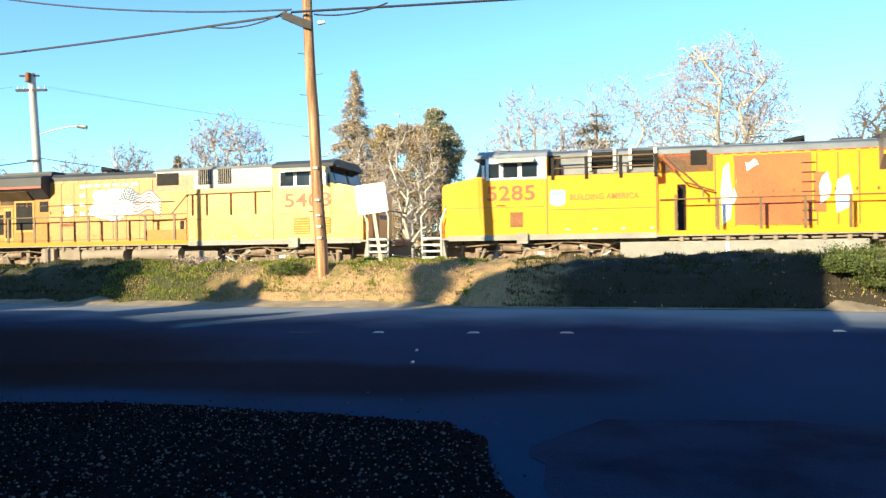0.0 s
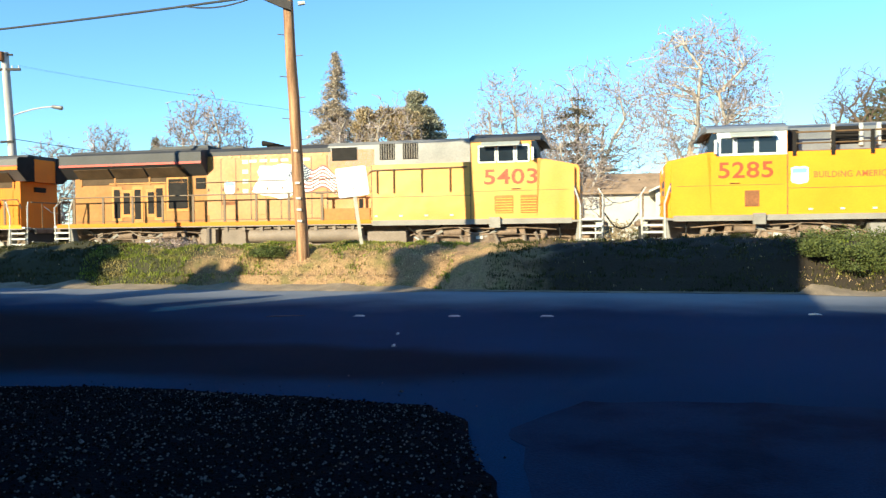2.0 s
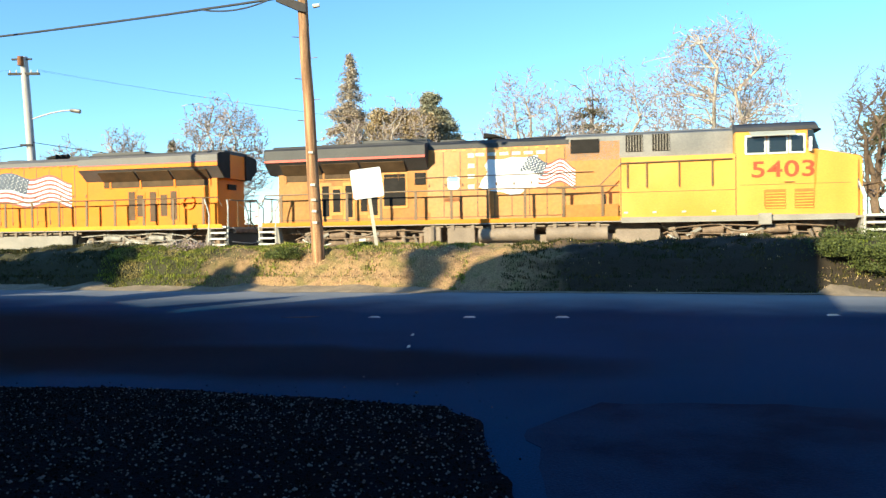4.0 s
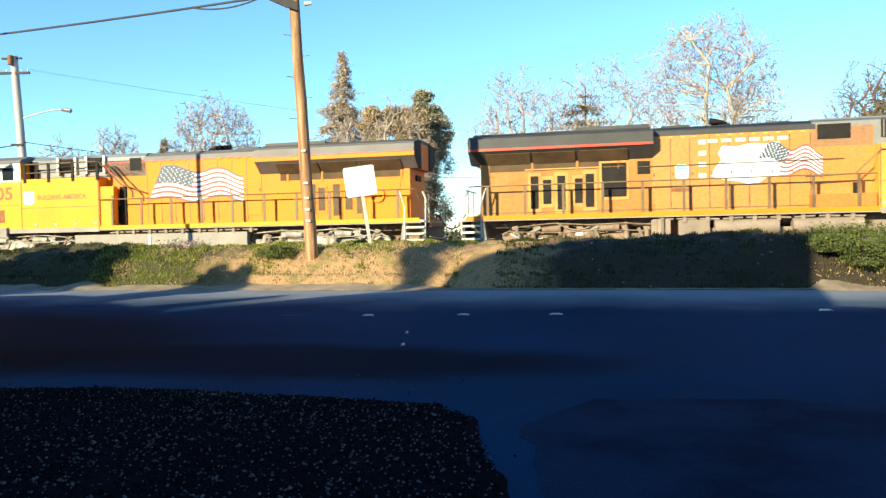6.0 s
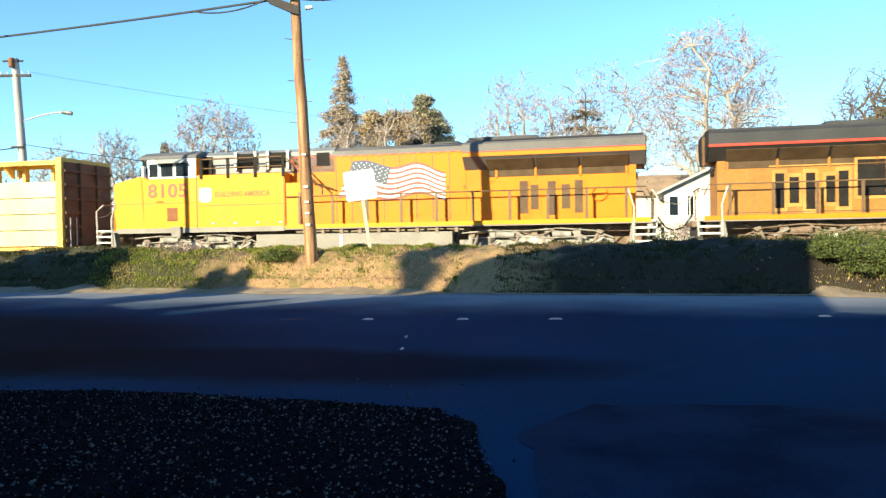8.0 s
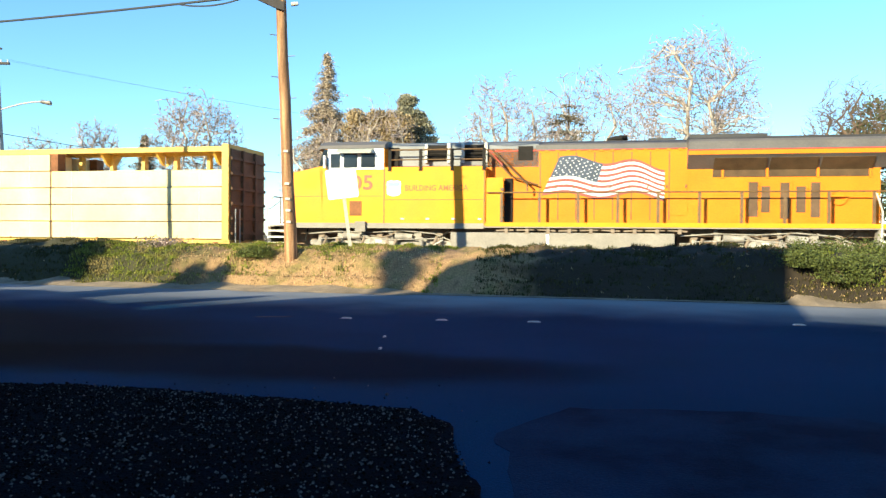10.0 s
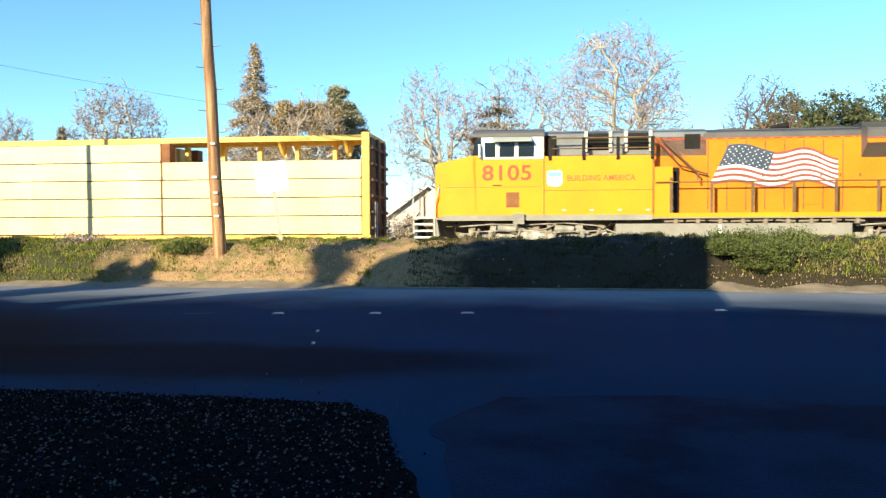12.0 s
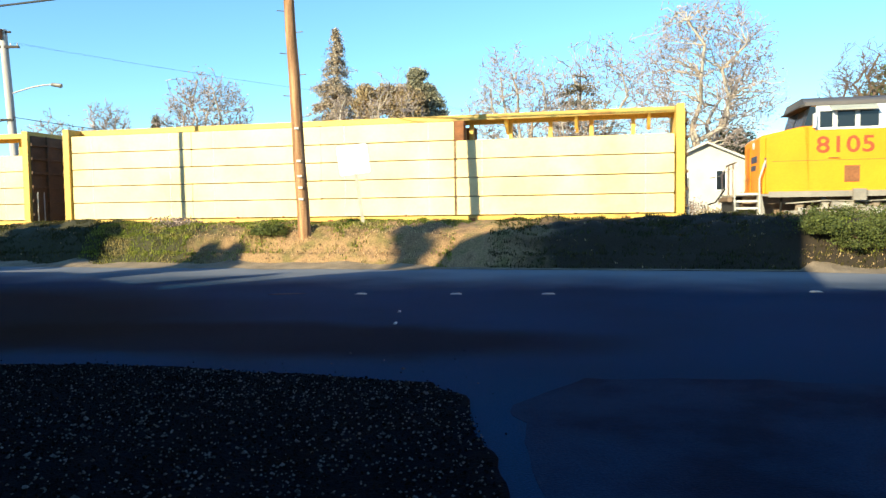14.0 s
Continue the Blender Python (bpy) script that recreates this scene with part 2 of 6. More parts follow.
def dark_oval(m, centre, radii, turn, keep):
    """A soft-edged darkening of the colour with a ragged oval outline."""
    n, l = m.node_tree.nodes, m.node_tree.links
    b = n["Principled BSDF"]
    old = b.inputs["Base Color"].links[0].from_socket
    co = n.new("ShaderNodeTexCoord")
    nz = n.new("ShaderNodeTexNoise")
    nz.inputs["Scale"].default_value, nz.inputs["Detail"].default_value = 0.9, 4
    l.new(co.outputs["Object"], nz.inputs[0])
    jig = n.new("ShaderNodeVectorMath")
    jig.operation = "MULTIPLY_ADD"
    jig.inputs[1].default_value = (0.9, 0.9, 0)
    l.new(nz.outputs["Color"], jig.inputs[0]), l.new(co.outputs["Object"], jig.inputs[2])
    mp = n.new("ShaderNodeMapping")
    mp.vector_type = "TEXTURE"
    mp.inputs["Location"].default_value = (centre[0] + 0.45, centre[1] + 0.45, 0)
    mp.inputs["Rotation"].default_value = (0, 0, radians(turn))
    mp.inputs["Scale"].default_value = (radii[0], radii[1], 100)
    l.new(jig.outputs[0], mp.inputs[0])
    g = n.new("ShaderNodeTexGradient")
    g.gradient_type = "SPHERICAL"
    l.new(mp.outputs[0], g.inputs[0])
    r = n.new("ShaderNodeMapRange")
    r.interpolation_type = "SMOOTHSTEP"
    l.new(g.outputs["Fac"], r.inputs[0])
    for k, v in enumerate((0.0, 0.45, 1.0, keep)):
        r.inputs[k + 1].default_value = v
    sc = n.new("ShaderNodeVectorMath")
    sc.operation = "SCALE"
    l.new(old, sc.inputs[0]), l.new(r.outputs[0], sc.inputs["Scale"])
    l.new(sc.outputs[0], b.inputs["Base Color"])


# ---------- mesh helpers ----------
class Build:
    """Collects boxes, prisms, tubes and rods into one mesh."""

    def __init__(self):
        self.v, self.f = [], []

    def add(self, verts, faces):
        k = len(self.v)
        self.v += [tuple(p) for p in verts]
        self.f += [tuple(i + k for i in q) for q in faces]
        return self

    def box(self, x0, x1, y0, y1, z0, z1, bevel=0.0):
        x0, x1, y0, y1, z0, z1 = min(x0, x1), max(x0, x1), min(y0, y1), max(y0, y1), min(z0, z1), max(z0, z1)
        if bevel:
            return self.prism([(x0 + bevel, z0), (x1 - bevel, z0), (x1, z0 + bevel), (x1, z1 - bevel), (x1 - bevel, z1),
                               (x0 + bevel, z1), (x0, z1 - bevel), (x0, z0 + bevel)], "y", y0, y1)
        p = [(x, y, z) for z in (z0, z1) for x, y in ((x0, y0), (x1, y0), (x1, y1), (x0, y1))]
        return self.add(p, [(3, 2, 1, 0), (4, 5, 6, 7), (0, 1, 5, 4), (1, 2, 6, 5), (2, 3, 7, 6), (3, 0, 4, 7)])

    def prism(self, poly, axis, a, b):
        """A polygon pushed along an axis; it lies in (x, z) for y, in (y, z) for x, in (x, y) for z."""
        put = {"y": lambda p, w: (p[0], w, p[1]), "x": lambda p, w: (w, p[0], p[1]), "z": lambda p, w: (p[0], p[1], w)}[axis]
        n = len(poly)
        v = [put(p, a) for p in poly] + [put(p, b) for p in poly]
        f = [tuple(range(n)), tuple(range(2 * n - 1, n - 1, -1))] + [(i, i + n, (i + 1) % n + n, (i + 1) % n) for i in range(n)]
        return self.add(v, f)

    def rod(self, p, q, r, r2=None, sides=8):
        p, q = Vector(p), Vector(q)
        d = (q - p).normalized()
        a = d.orthogonal().normalized()
        b = d.cross(a)
        r2 = r if r2 is None else r2
        ring = [(math.cos(i * math.tau / sides), math.sin(i * math.tau / sides)) for i in range(sides)]
        v = [p + (a * c + b * s) * r for c, s in ring] + [q + (a * c + b * s) * r2 for c, s in ring]
        f = [tuple(range(sides - 1, -1, -1)), tuple(range(sides, 2 * sides))]
        f += [(i, (i + 1) % sides, (i + 1) % sides + sides, i + sides) for i in range(sides)]
        return self.add(v, f)

    def pipe(self, pts, r, sides=6):
        pts = [Vector(p) for p in pts]
        radii = r if isinstance(r, list) else [r] * len(pts)
        v, f, a = [], [], None
        for i, p in enumerate(pts):
            d = (pts[min(i + 1, len(pts) - 1)] - pts[max(i - 1, 0)]).normalized()
            a = (d.orthogonal() if a is None else a - d * a.dot(d)).normalized()
            b = d.cross(a)
            v += [p + (a * math.cos(k * math.tau / sides) + b * math.sin(k * math.tau / sides)) * radii[i] for k in range(sides)]
            if i:
                o = (i - 1) * sides
                f += [(o + k, o + (k + 1) % sides, o + sides + (k + 1) % sides, o + sides + k) for k in range(sides)]
        f += [tuple(range(sides - 1, -1, -1)), tuple(range(len(v) - sides, len(v)))]
        return self.add(v, f)

    def mesh(self, name, material, smooth=False):
        me = bpy.data.meshes.new(name)
        me.from_pydata(self.v, [], self.f)
        bm = bmesh.new()
        bm.from_mesh(me)
        bmesh.ops.recalc_face_normals(bm, faces=bm.faces)
        bm.to_mesh(me)
        bm.free()
        me.materials.append(material)
        if smooth:
            me.shade_smooth()
            me.set_sharp_from_angle(angle=radians(40))
        return me


def part(name, build, material, parent=None, label="", smooth=False):
    ob = new(name, build.mesh(name, material, smooth))
    if parent:
        ob.parent = parent
    return tagged(ob, label)


def raw(name, verts, faces, material, parent=None, smooth=False):
    me = bpy.data.meshes.new(name)
    me.from_pydata(verts, [], faces)
    me.materials.append(material)
    if smooth:
        me.shade_smooth()
    ob = new(name, me)
    if parent:
        ob.parent = parent
    return ob


def lettering(name, text, size, material, parent, m, bold=0.0, spread=1.0, width=None):
    """Raised letters from the built-in font, as a mesh."""
    cu = bpy.data.curves.new(name, "FONT")
    cu.body, cu.size, cu.extrude, cu.offset, cu.space_character = text, size, 0.004, bold, spread
    cu.align_x, cu.align_y = "CENTER", "CENTER"
    tmp = new(name, cu)
    bpy.context.view_layer.update()
    me = bpy.data.meshes.new_from_object(tmp.evaluated_get(bpy.context.evaluated_depsgraph_get()))
    bpy.data.objects.remove(tmp)
    if width:
        xs = [v.co.x for v in me.vertices]
        k = width / (max(xs) - min(xs))
        for v in me.vertices:
            v.co.x *= k
    me.materials.clear()
    me.materials.append(material)
    ob = new(name, me)
    ob.parent = parent
    ob.matrix_local = m
    return ob


# ---------- the plan ----------
TRACK_TURN = -13.525
TU = Vector((math.cos(radians(TRACK_TURN)), math.sin(radians(TRACK_TURN)), 0))
TN = Vector((-TU.y, TU.x, 0))
RAIL_Z = 0.05
TRACK0 = Vector((0, 25.826, 0)) + TN * 1.5               # a point on the track's middle line


def on_track(s, off=0.0, z=0.0):
    p = TRACK0 + TU * s + TN * off
    return Vector((p.x, p.y, RAIL_Z + z))


EDGE_N = Vector((0.27, 0.963, 0)).normalized()           # across the road, towards the track


def past_edge(x, y):
    """How far a place lies beyond the road's far edge."""
    return (Vector((x, y, 0)) - Vector((0, 18.05, 0))).dot(EDGE_N)


def ground_z(x, y):
    q = past_edge(x, y)
    keys = [(-60, 0), (-0.2, 0), (0.15, 0.03), (0.45, 0.34), (0.85, 0.80), (1.25, 1.0), (2.4, 1.10), (3.6, 1.05), (4.6, 0.55), (5.3, -0.30), (12, -0.3), (400, -0.3)]
    for (a, za), (b, zb) in zip(keys, keys[1:]):
        if a <= q <= b:
            k = (q - a) / (b - a)
            z = za + (zb - za) * k * k * (3 - 2 * k)
            break
    else:
        z = -0.3 if q > 0 else 0.0
    if 0.2 < q < 5.5:
        fade = min(1, (q - 0.2) / 0.8, (5.5 - q) / 1.0)
        z += fade * (0.16 * noise.noise(Vector((x * 0.45, y * 0.45, 3))) + 0.15 * noise.noise(Vector((x * 1.7, y * 1.7, 9))) + 0.07 * noise.noise(Vector((x * 5, y * 5, 4))))
    return z


# ---------- ground, road, bank, track ----------
ALONG = Vector((EDGE_N.y, -EDGE_N.x, 0))


def by_edge(p, q):
    return Vector((0, 18.05, 0)) + ALONG * p + EDGE_N * q


def sheet(name, ps, qs, height, mats, pick):
    v, f, idx = [], [], []
    for q in qs:
        for p in ps:
            w = by_edge(p, q)
            v.append((w.x, w.y, height(w.x, w.y, p, q)))
    n = len(ps)
    for j in range(len(qs) - 1):
        for i in range(n - 1):
            f.append((j * n + i, j * n + i + 1, (j + 1) * n + i + 1, (j + 1) * n + i))
            idx.append(pick((ps[i] + ps[i + 1]) / 2, (qs[j] + qs[j + 1]) / 2))
    ob = raw(name, v, f, mats[0], smooth=True)
    for m in mats[1:]:
        ob.data.materials.append(m)
    ob.data.polygons.foreach_set("material_index", idx)
    return ob


FINE_P = [-2000, -600, -200, -100, -60] + [-30 + i * 0.15 for i in range(347)] + [30, 40, 60, 100, 200, 600, 2000]
FINE_Q = [-1500, -400, -120, -50, -25, -12, -4, -0.6, -0.3] + [i * 0.1 for i in range(55)] + [6.2, 7.5, 9, 10.2, 11.5, 14, 20, 30, 60, 120, 400, 2500]
MID = ALONG.y * 18.05
# Shade on the right and left stretches of bank, put into the soil colour
dusty_shaded_edge(M_SOIL, ALONG, MID, 1.3, 3.2, (0.028, 0.019, 0.010), 1.3)
dusty_shaded_edge(M_SOIL, -ALONG, -MID, 5.4, 7.6, (0.045, 0.040, 0.016), 1.3)
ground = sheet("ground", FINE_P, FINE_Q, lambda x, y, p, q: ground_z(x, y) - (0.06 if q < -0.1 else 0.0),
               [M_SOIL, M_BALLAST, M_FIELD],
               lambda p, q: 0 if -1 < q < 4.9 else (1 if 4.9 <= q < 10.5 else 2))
tagged(ground, "earth bank of dry soil and grass beside the track", "ground", kind="structure")

ROAD_P = [-400, -150, -80, -50] + [-36 + i * 0.3 for i in range(231)] + [40, 60, 100, 200, 400]


def ragged(p):
    return 0.16 * noise.noise(Vector((p * 0.8, 0, 1))) + 0.09 * noise.noise(Vector((p * 3.1, 0, 5)))


road_v, road_f = [], []
for p in ROAD_P:
    for q in (-22.0, -9.0, -2.0, ragged(p) - 0.02):
        w = by_edge(p, q)
        road_v += [(w.x, w.y, 0.0)]
for i in range(len(ROAD_P) - 1):
    for j in range(3):
        road_f.append((i * 4 + j, i * 4 + 4 + j, i * 4 + 5 + j, i * 4 + 1 + j))
# Dusty pale far edge, lightened further to brighten the sunlit streaks
dusty_shaded_edge(M_ASPHALT, EDGE_N, EDGE_N.y * 18.05, -5.0, 0.0, (0.225, 0.23, 0.25))
# Soft darker oval across the near road
dark_oval(M_ASPHALT, (-2.3, 8.45), (5.2, 1.4), -11, 0.30)
# Wide oval paints the dimmer left side of the view into the road
dark_oval(M_ASPHALT, (-9.5, 11.0), (8.5, 4.8), -10, 0.20)
road = tagged(raw("road", road_v, road_f, M_ASPHALT), "worn asphalt road, blue shade put into its dark colour", "road", kind="structure")

sh_v, sh_f = [], []
for i, p in enumerate(ROAD_P):
    # Sandy strip kept narrow along the shaded stretch, so it stays dark there
    wd = 1.0 if -15 < p < -0.3 or p > 8.3 else 0.25
    for q in (wd * (2.2 * ragged(p + 31) - 0.42), wd * 0.25 + 0.15 * noise.noise(Vector((p, 4, 4)))):
        w = by_edge(p, q)
        sh_v.append((w.x, w.y, max(ground_z(w.x, w.y), 0) + 0.006))
    if i:
        sh_f.append((2 * i - 2, 2 * i, 2 * i + 1, 2 * i - 1))
tagged(raw("shoulder", sh_v, sh_f, M_SHOULDER), "sandy dirt strip along the asphalt edge", "shoulder", kind="structure")


def slab(name, outline, z, material, label):
    """A thin sheet on the ground with a wavering outline."""
    pts = []
    for (x0, y0), (x1, y1) in zip(outline, outline[1:] + outline[:1]):
        n = max(1, int(math.hypot(x1 - x0, y1 - y0) / 0.12))
        for i in range(n):
            x, y = x0 + (x1 - x0) * i / n, y0 + (y1 - y0) * i / n
            d = noise.noise(Vector((x * 2.3, y * 2.3, 7))) * 0.09 + noise.noise(Vector((x * 9, y * 9, 2))) * 0.03
            pts.append((x + d, y + d * 0.8))
    b = Build().prism(pts, "z", z - 0.03, z)
    return tagged(new(name, b.mesh(name, material)), label, name.split("_")[0], kind="structure")


GRAVEL = [(-14, 8.6), (-7, 7.5), (-4.2, 7.05), (-3.1, 6.98), (-1.95, 6.66), (-0.9, 6.32), (-0.05, 6.0), (0.2, 5.55), (0.28, 4.6), (0.32, 3.6), (0.2, -1.0), (-14, -1.0)]
slab("gravel_verge", GRAVEL, 0.012, M_GRAVELBED, "gravel verge with scattered stones, its shade painted near-black")
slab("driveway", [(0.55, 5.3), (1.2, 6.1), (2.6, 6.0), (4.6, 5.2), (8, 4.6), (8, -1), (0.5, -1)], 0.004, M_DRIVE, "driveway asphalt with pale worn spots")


def inside(x, y, poly):
    c = False
    for (x0, y0), (x1, y1) in zip(poly, poly[1:] + poly[:1]):
        if (y0 > y) != (y1 > y) and x < (x1 - x0) * (y - y0) / (y1 - y0) + x0:
            c = not c
    return c


def stones():
    rng = random.Random(4)
    v, f = [], []
    pv, pf = [], []
    while len(f) < 8 * 19000:
        y = 3.0 + 4.4 * rng.random() ** 0.9
        x = rng.uniform(-6.5, 0.45)
        if not inside(x, y, GRAVEL) and rng.random() > 0.01:
            continue
        r = rng.uniform(0.005, 0.013) * (1.6 if rng.random() < 0.04 else 1)
        a = rng.random() * 6.3
        v_, f_ = (pv, pf) if rng.random() < 0.09 + 0.20 * max(0.0, min(1.0, (x + 4.2) / 2.6)) else (v, f)
        k = len(v_)
        for dx, dy, dz in ((1, 0, 0), (0, 1, 0), (-1, 0, 0), (0, -1, 0), (0.1, 0.1, 0.8), (0, 0, -0.6)):
            jx, jy = dx * rng.uniform(0.7, 1.3), dy * rng.uniform(0.6, 1.2)
            v_.append((x + r * (jx * math.cos(a) - jy * math.sin(a)), y + r * (jx * math.sin(a) + jy * math.cos(a)), 0.014 + r * (0.4 + dz)))
        f_ += [(k, k + 1, k + 4), (k + 1, k + 2, k + 4), (k + 2, k + 3, k + 4), (k + 3, k, k + 4),
              (k + 1, k, k + 5), (k + 2, k + 1, k + 5), (k + 3, k + 2, k + 5), (k, k + 3, k + 5)]
    tagged(raw("gravel", v, f, M_STONE), "loose gravel stones, darkened for the shade they lie in", "gravel", kind="stuff")
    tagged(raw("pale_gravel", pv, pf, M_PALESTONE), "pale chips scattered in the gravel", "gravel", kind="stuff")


stones()


def track():
    bed = Build().prism([(-2.6, -0.55), (-1.7, -0.16), (1.7, -0.16), (2.6, -0.55)], "x", -140, 110)
    ob = part("ballast_bed", bed, M_BALLAST)
    ob.matrix_world = pose(*on_track(0), 0, 0, TRACK_TURN)
    tagged(ob, "grey stone ballast bed under the track", "ballast", kind="structure")
    for y in (-0.7535, 0.7535):
        r = Build().prism([(y - 0.07, -0.17), (y + 0.07, -0.17), (y + 0.07, -0.15), (y + 0.012, -0.13), (y + 0.012, -0.04),
                           (y + 0.036, -0.035), (y + 0.036, 0), (y - 0.036, 0), (y - 0.036, -0.035), (y - 0.012, -0.04), (y - 0.012, -0.13), (y - 0.07, -0.15)], "x", -140, 110)
        ob = part("rail", r, M_STEEL)
        ob.matrix_world = pose(*on_track(0), 0, 0, TRACK_TURN)
        tagged(ob, "worn steel railway rail", "rail", kind="structure")
    ties = tagged(new("railway_ties"), "dark wooden ties under the rails", "ties", kind="structure")
    me = Build().box(-0.11, 0.11, -1.3, 1.3, -0.30, -0.152, 0.01).mesh("tie", M_TIE)
    for i in range(160):
        t = new("tie", me)
        t.parent = ties
        t.matrix_local = Matrix.Translation(on_track(-45 + i * 0.52)) @ pose(0, 0, 0, 0, 0, TRACK_TURN)


track()

for x, y, w in ((-1.26, 12.72, 0.2), (0.35, 12.5, 0.2), (1.87, 12.3, 0.22), (6.18, 12.05, 0.2), (-0.5, 10.4, 0.035), (-0.5, 9.3, 0.035)):
    mk = Build().prism([(-w / 2, 0), (w / 2, 0), (w * 0.3, 0.018), (-w * 0.3, 0.018)], "y", -0.05, 0.05)
    ob = part("pavement_marker", mk, M_MARKER)
    ob.matrix_world = pose(x, y, 0.0, 0, 0, -8)
    tagged(ob, "small worn white reflective road marker", "road marker", "road markers")


scar = part("road_scar", Build().prism([(-0.32, -0.03), (-0.1, -0.06), (0.2, -0.04), (0.36, 0.0), (0.15, 0.05), (-0.2, 0.06)], "z", 0.0, 0.006), M_BLACK)
scar.matrix_world = pose(-2.55, 12.9, 0.0, 0, 0, 6)
tagged(scar, "dark flat tar scar on the asphalt", "road scar")

# ---------- grass and bush on the bank ----------
def blades(name, count, material, height, where, seed, label):
    rng = random.Random(seed)
    v, f = [], []
    tries = 0
    while len(f) < count and tries < count * 12:
        tries += 1
        p, q = rng.uniform(-21, 18), rng.uniform(0.10, 3.4)
        w = by_edge(p, q)
        if rng.random() > where(p, q, w):
            continue
        z = ground_z(w.x, w.y) - 0.01
        for _ in range(4):
            h = height * rng.uniform(0.5, 1.3)
            a, lean, wd = rng.random() * 6.28, rng.uniform(0.1, 0.6) * h, rng.uniform(0.006, 0.014)
            bx, by = w.x + rng.uniform(-0.07, 0.07), w.y + rng.uniform(-0.07, 0.07)
            ca, sa = math.cos(a), math.sin(a)
            k = len(v)
            v += [(bx - sa * wd, by + ca * wd, z), (bx + sa * wd, by - ca * wd, z),
                  (bx + ca * lean * 0.4 + sa * wd * 0.7, by + sa * lean * 0.4 - ca * wd * 0.7, z + h * 0.6), (bx + ca * lean, by + sa * lean, z + h)]
            f += [(k, k + 1, k + 2), (k, k + 2, k + 3)]
    tagged(raw(name, v, f, material), label, "grass", kind="stuff")


def green(p, q, w):
    n = noise.noise(Vector((w.x * 0.35, w.y * 0.5, 12))) + 0.4 * noise.noise(Vector((w.x * 1.3, w.y * 1.3, 2))) + 0.45 * noise.noise(Vector((w.x * 3.4, w.y * 3.4, 8)))
    k = 0.85 if p < -7.2 else ((0.5 if q < 0.45 else -0.25) if p < -5.5 else (-0.05 if p < -0.5 else 0.6))
    if -5.6 < p < -4.3 and 0.45 < q < 1.3:
        k = 1.0
    if q > 1.8:
        k = max(k, 0.55)
    return max(0.0, min(1.0, k + n * 1.6))


# Bright grass and straw on sunlit stretches, dark copy on shaded ones
blades("grass", 150000, M_GRASS, 0.075, lambda p, q, w: green(p, q, w) if -10.5 < p < 0.3 or (p > 9 and q > 0.5) else 0.0, 5, "short green winter grass on the bank")
blades("shaded_grass", 110000, M_SHADEGRASS, 0.075, lambda p, q, w: green(p, q, w) if p < -9.3 or p > 1.2 else 0.0, 7, "bank grass with the shade put into its dark colour")
blades("dry_grass", 34000, M_STRAW, 0.05, lambda p, q, w: 0.9 if -7.2 < p < 0.2 else (0.7 if 8.2 < p < 12.5 and q < 0.7 else 0.03), 6, "dry straw-coloured grass on the bank")


# ---------- trees ----------
def limbs(name, segs, material, parent, floor=0.007):
    v, f = [], []
    for p, q, r, r2, depth in segs:
        d = (q - p).normalized()
        a = d.orthogonal().normalized()
        b = d.cross(a)
        s = 6 if depth >= 3 else (4 if depth == 2 else 3)
        k = len(v)
        for c, rr in ((p, max(r, floor)), (q, max(r2, floor * 0.7))):
            for i in range(s):
                t = i * math.tau / s
                v.append(tuple(c + (a * math.cos(t) + b * math.sin(t)) * rr))
        f += [(k + i, k + (i + 1) % s, k + s + (i + 1) % s, k + s + i) for i in range(s)]
    return raw(name, v, f, material, parent, smooth=True)


def leafage(name, points, size, material, parent, rng, flat=0.0):
    v, f = [], []
    for p in points:
        a = Vector((rng.gauss(0, 1), rng.gauss(0, 1), rng.gauss(0, 1) * (1 - flat))).normalized()
        b = a.orthogonal().normalized()
        b.rotate(Matrix.Rotation(rng.random() * 6.28, 3, a))
        s = size * rng.uniform(0.5, 1.3)
        k = len(v)
        p = Vector(p)
        v += [tuple(p - a * s), tuple(p + b * s * 0.5), tuple(p + a * s), tuple(p - b * s * 0.45)]
        f.append((k, k + 1, k + 2, k + 3))
    return raw(name, v, f, material, parent)


def place(px, depth):
    """Level place that lies on a bearing, at a distance ahead."""
    return (px - 784) / 1328 * depth, depth


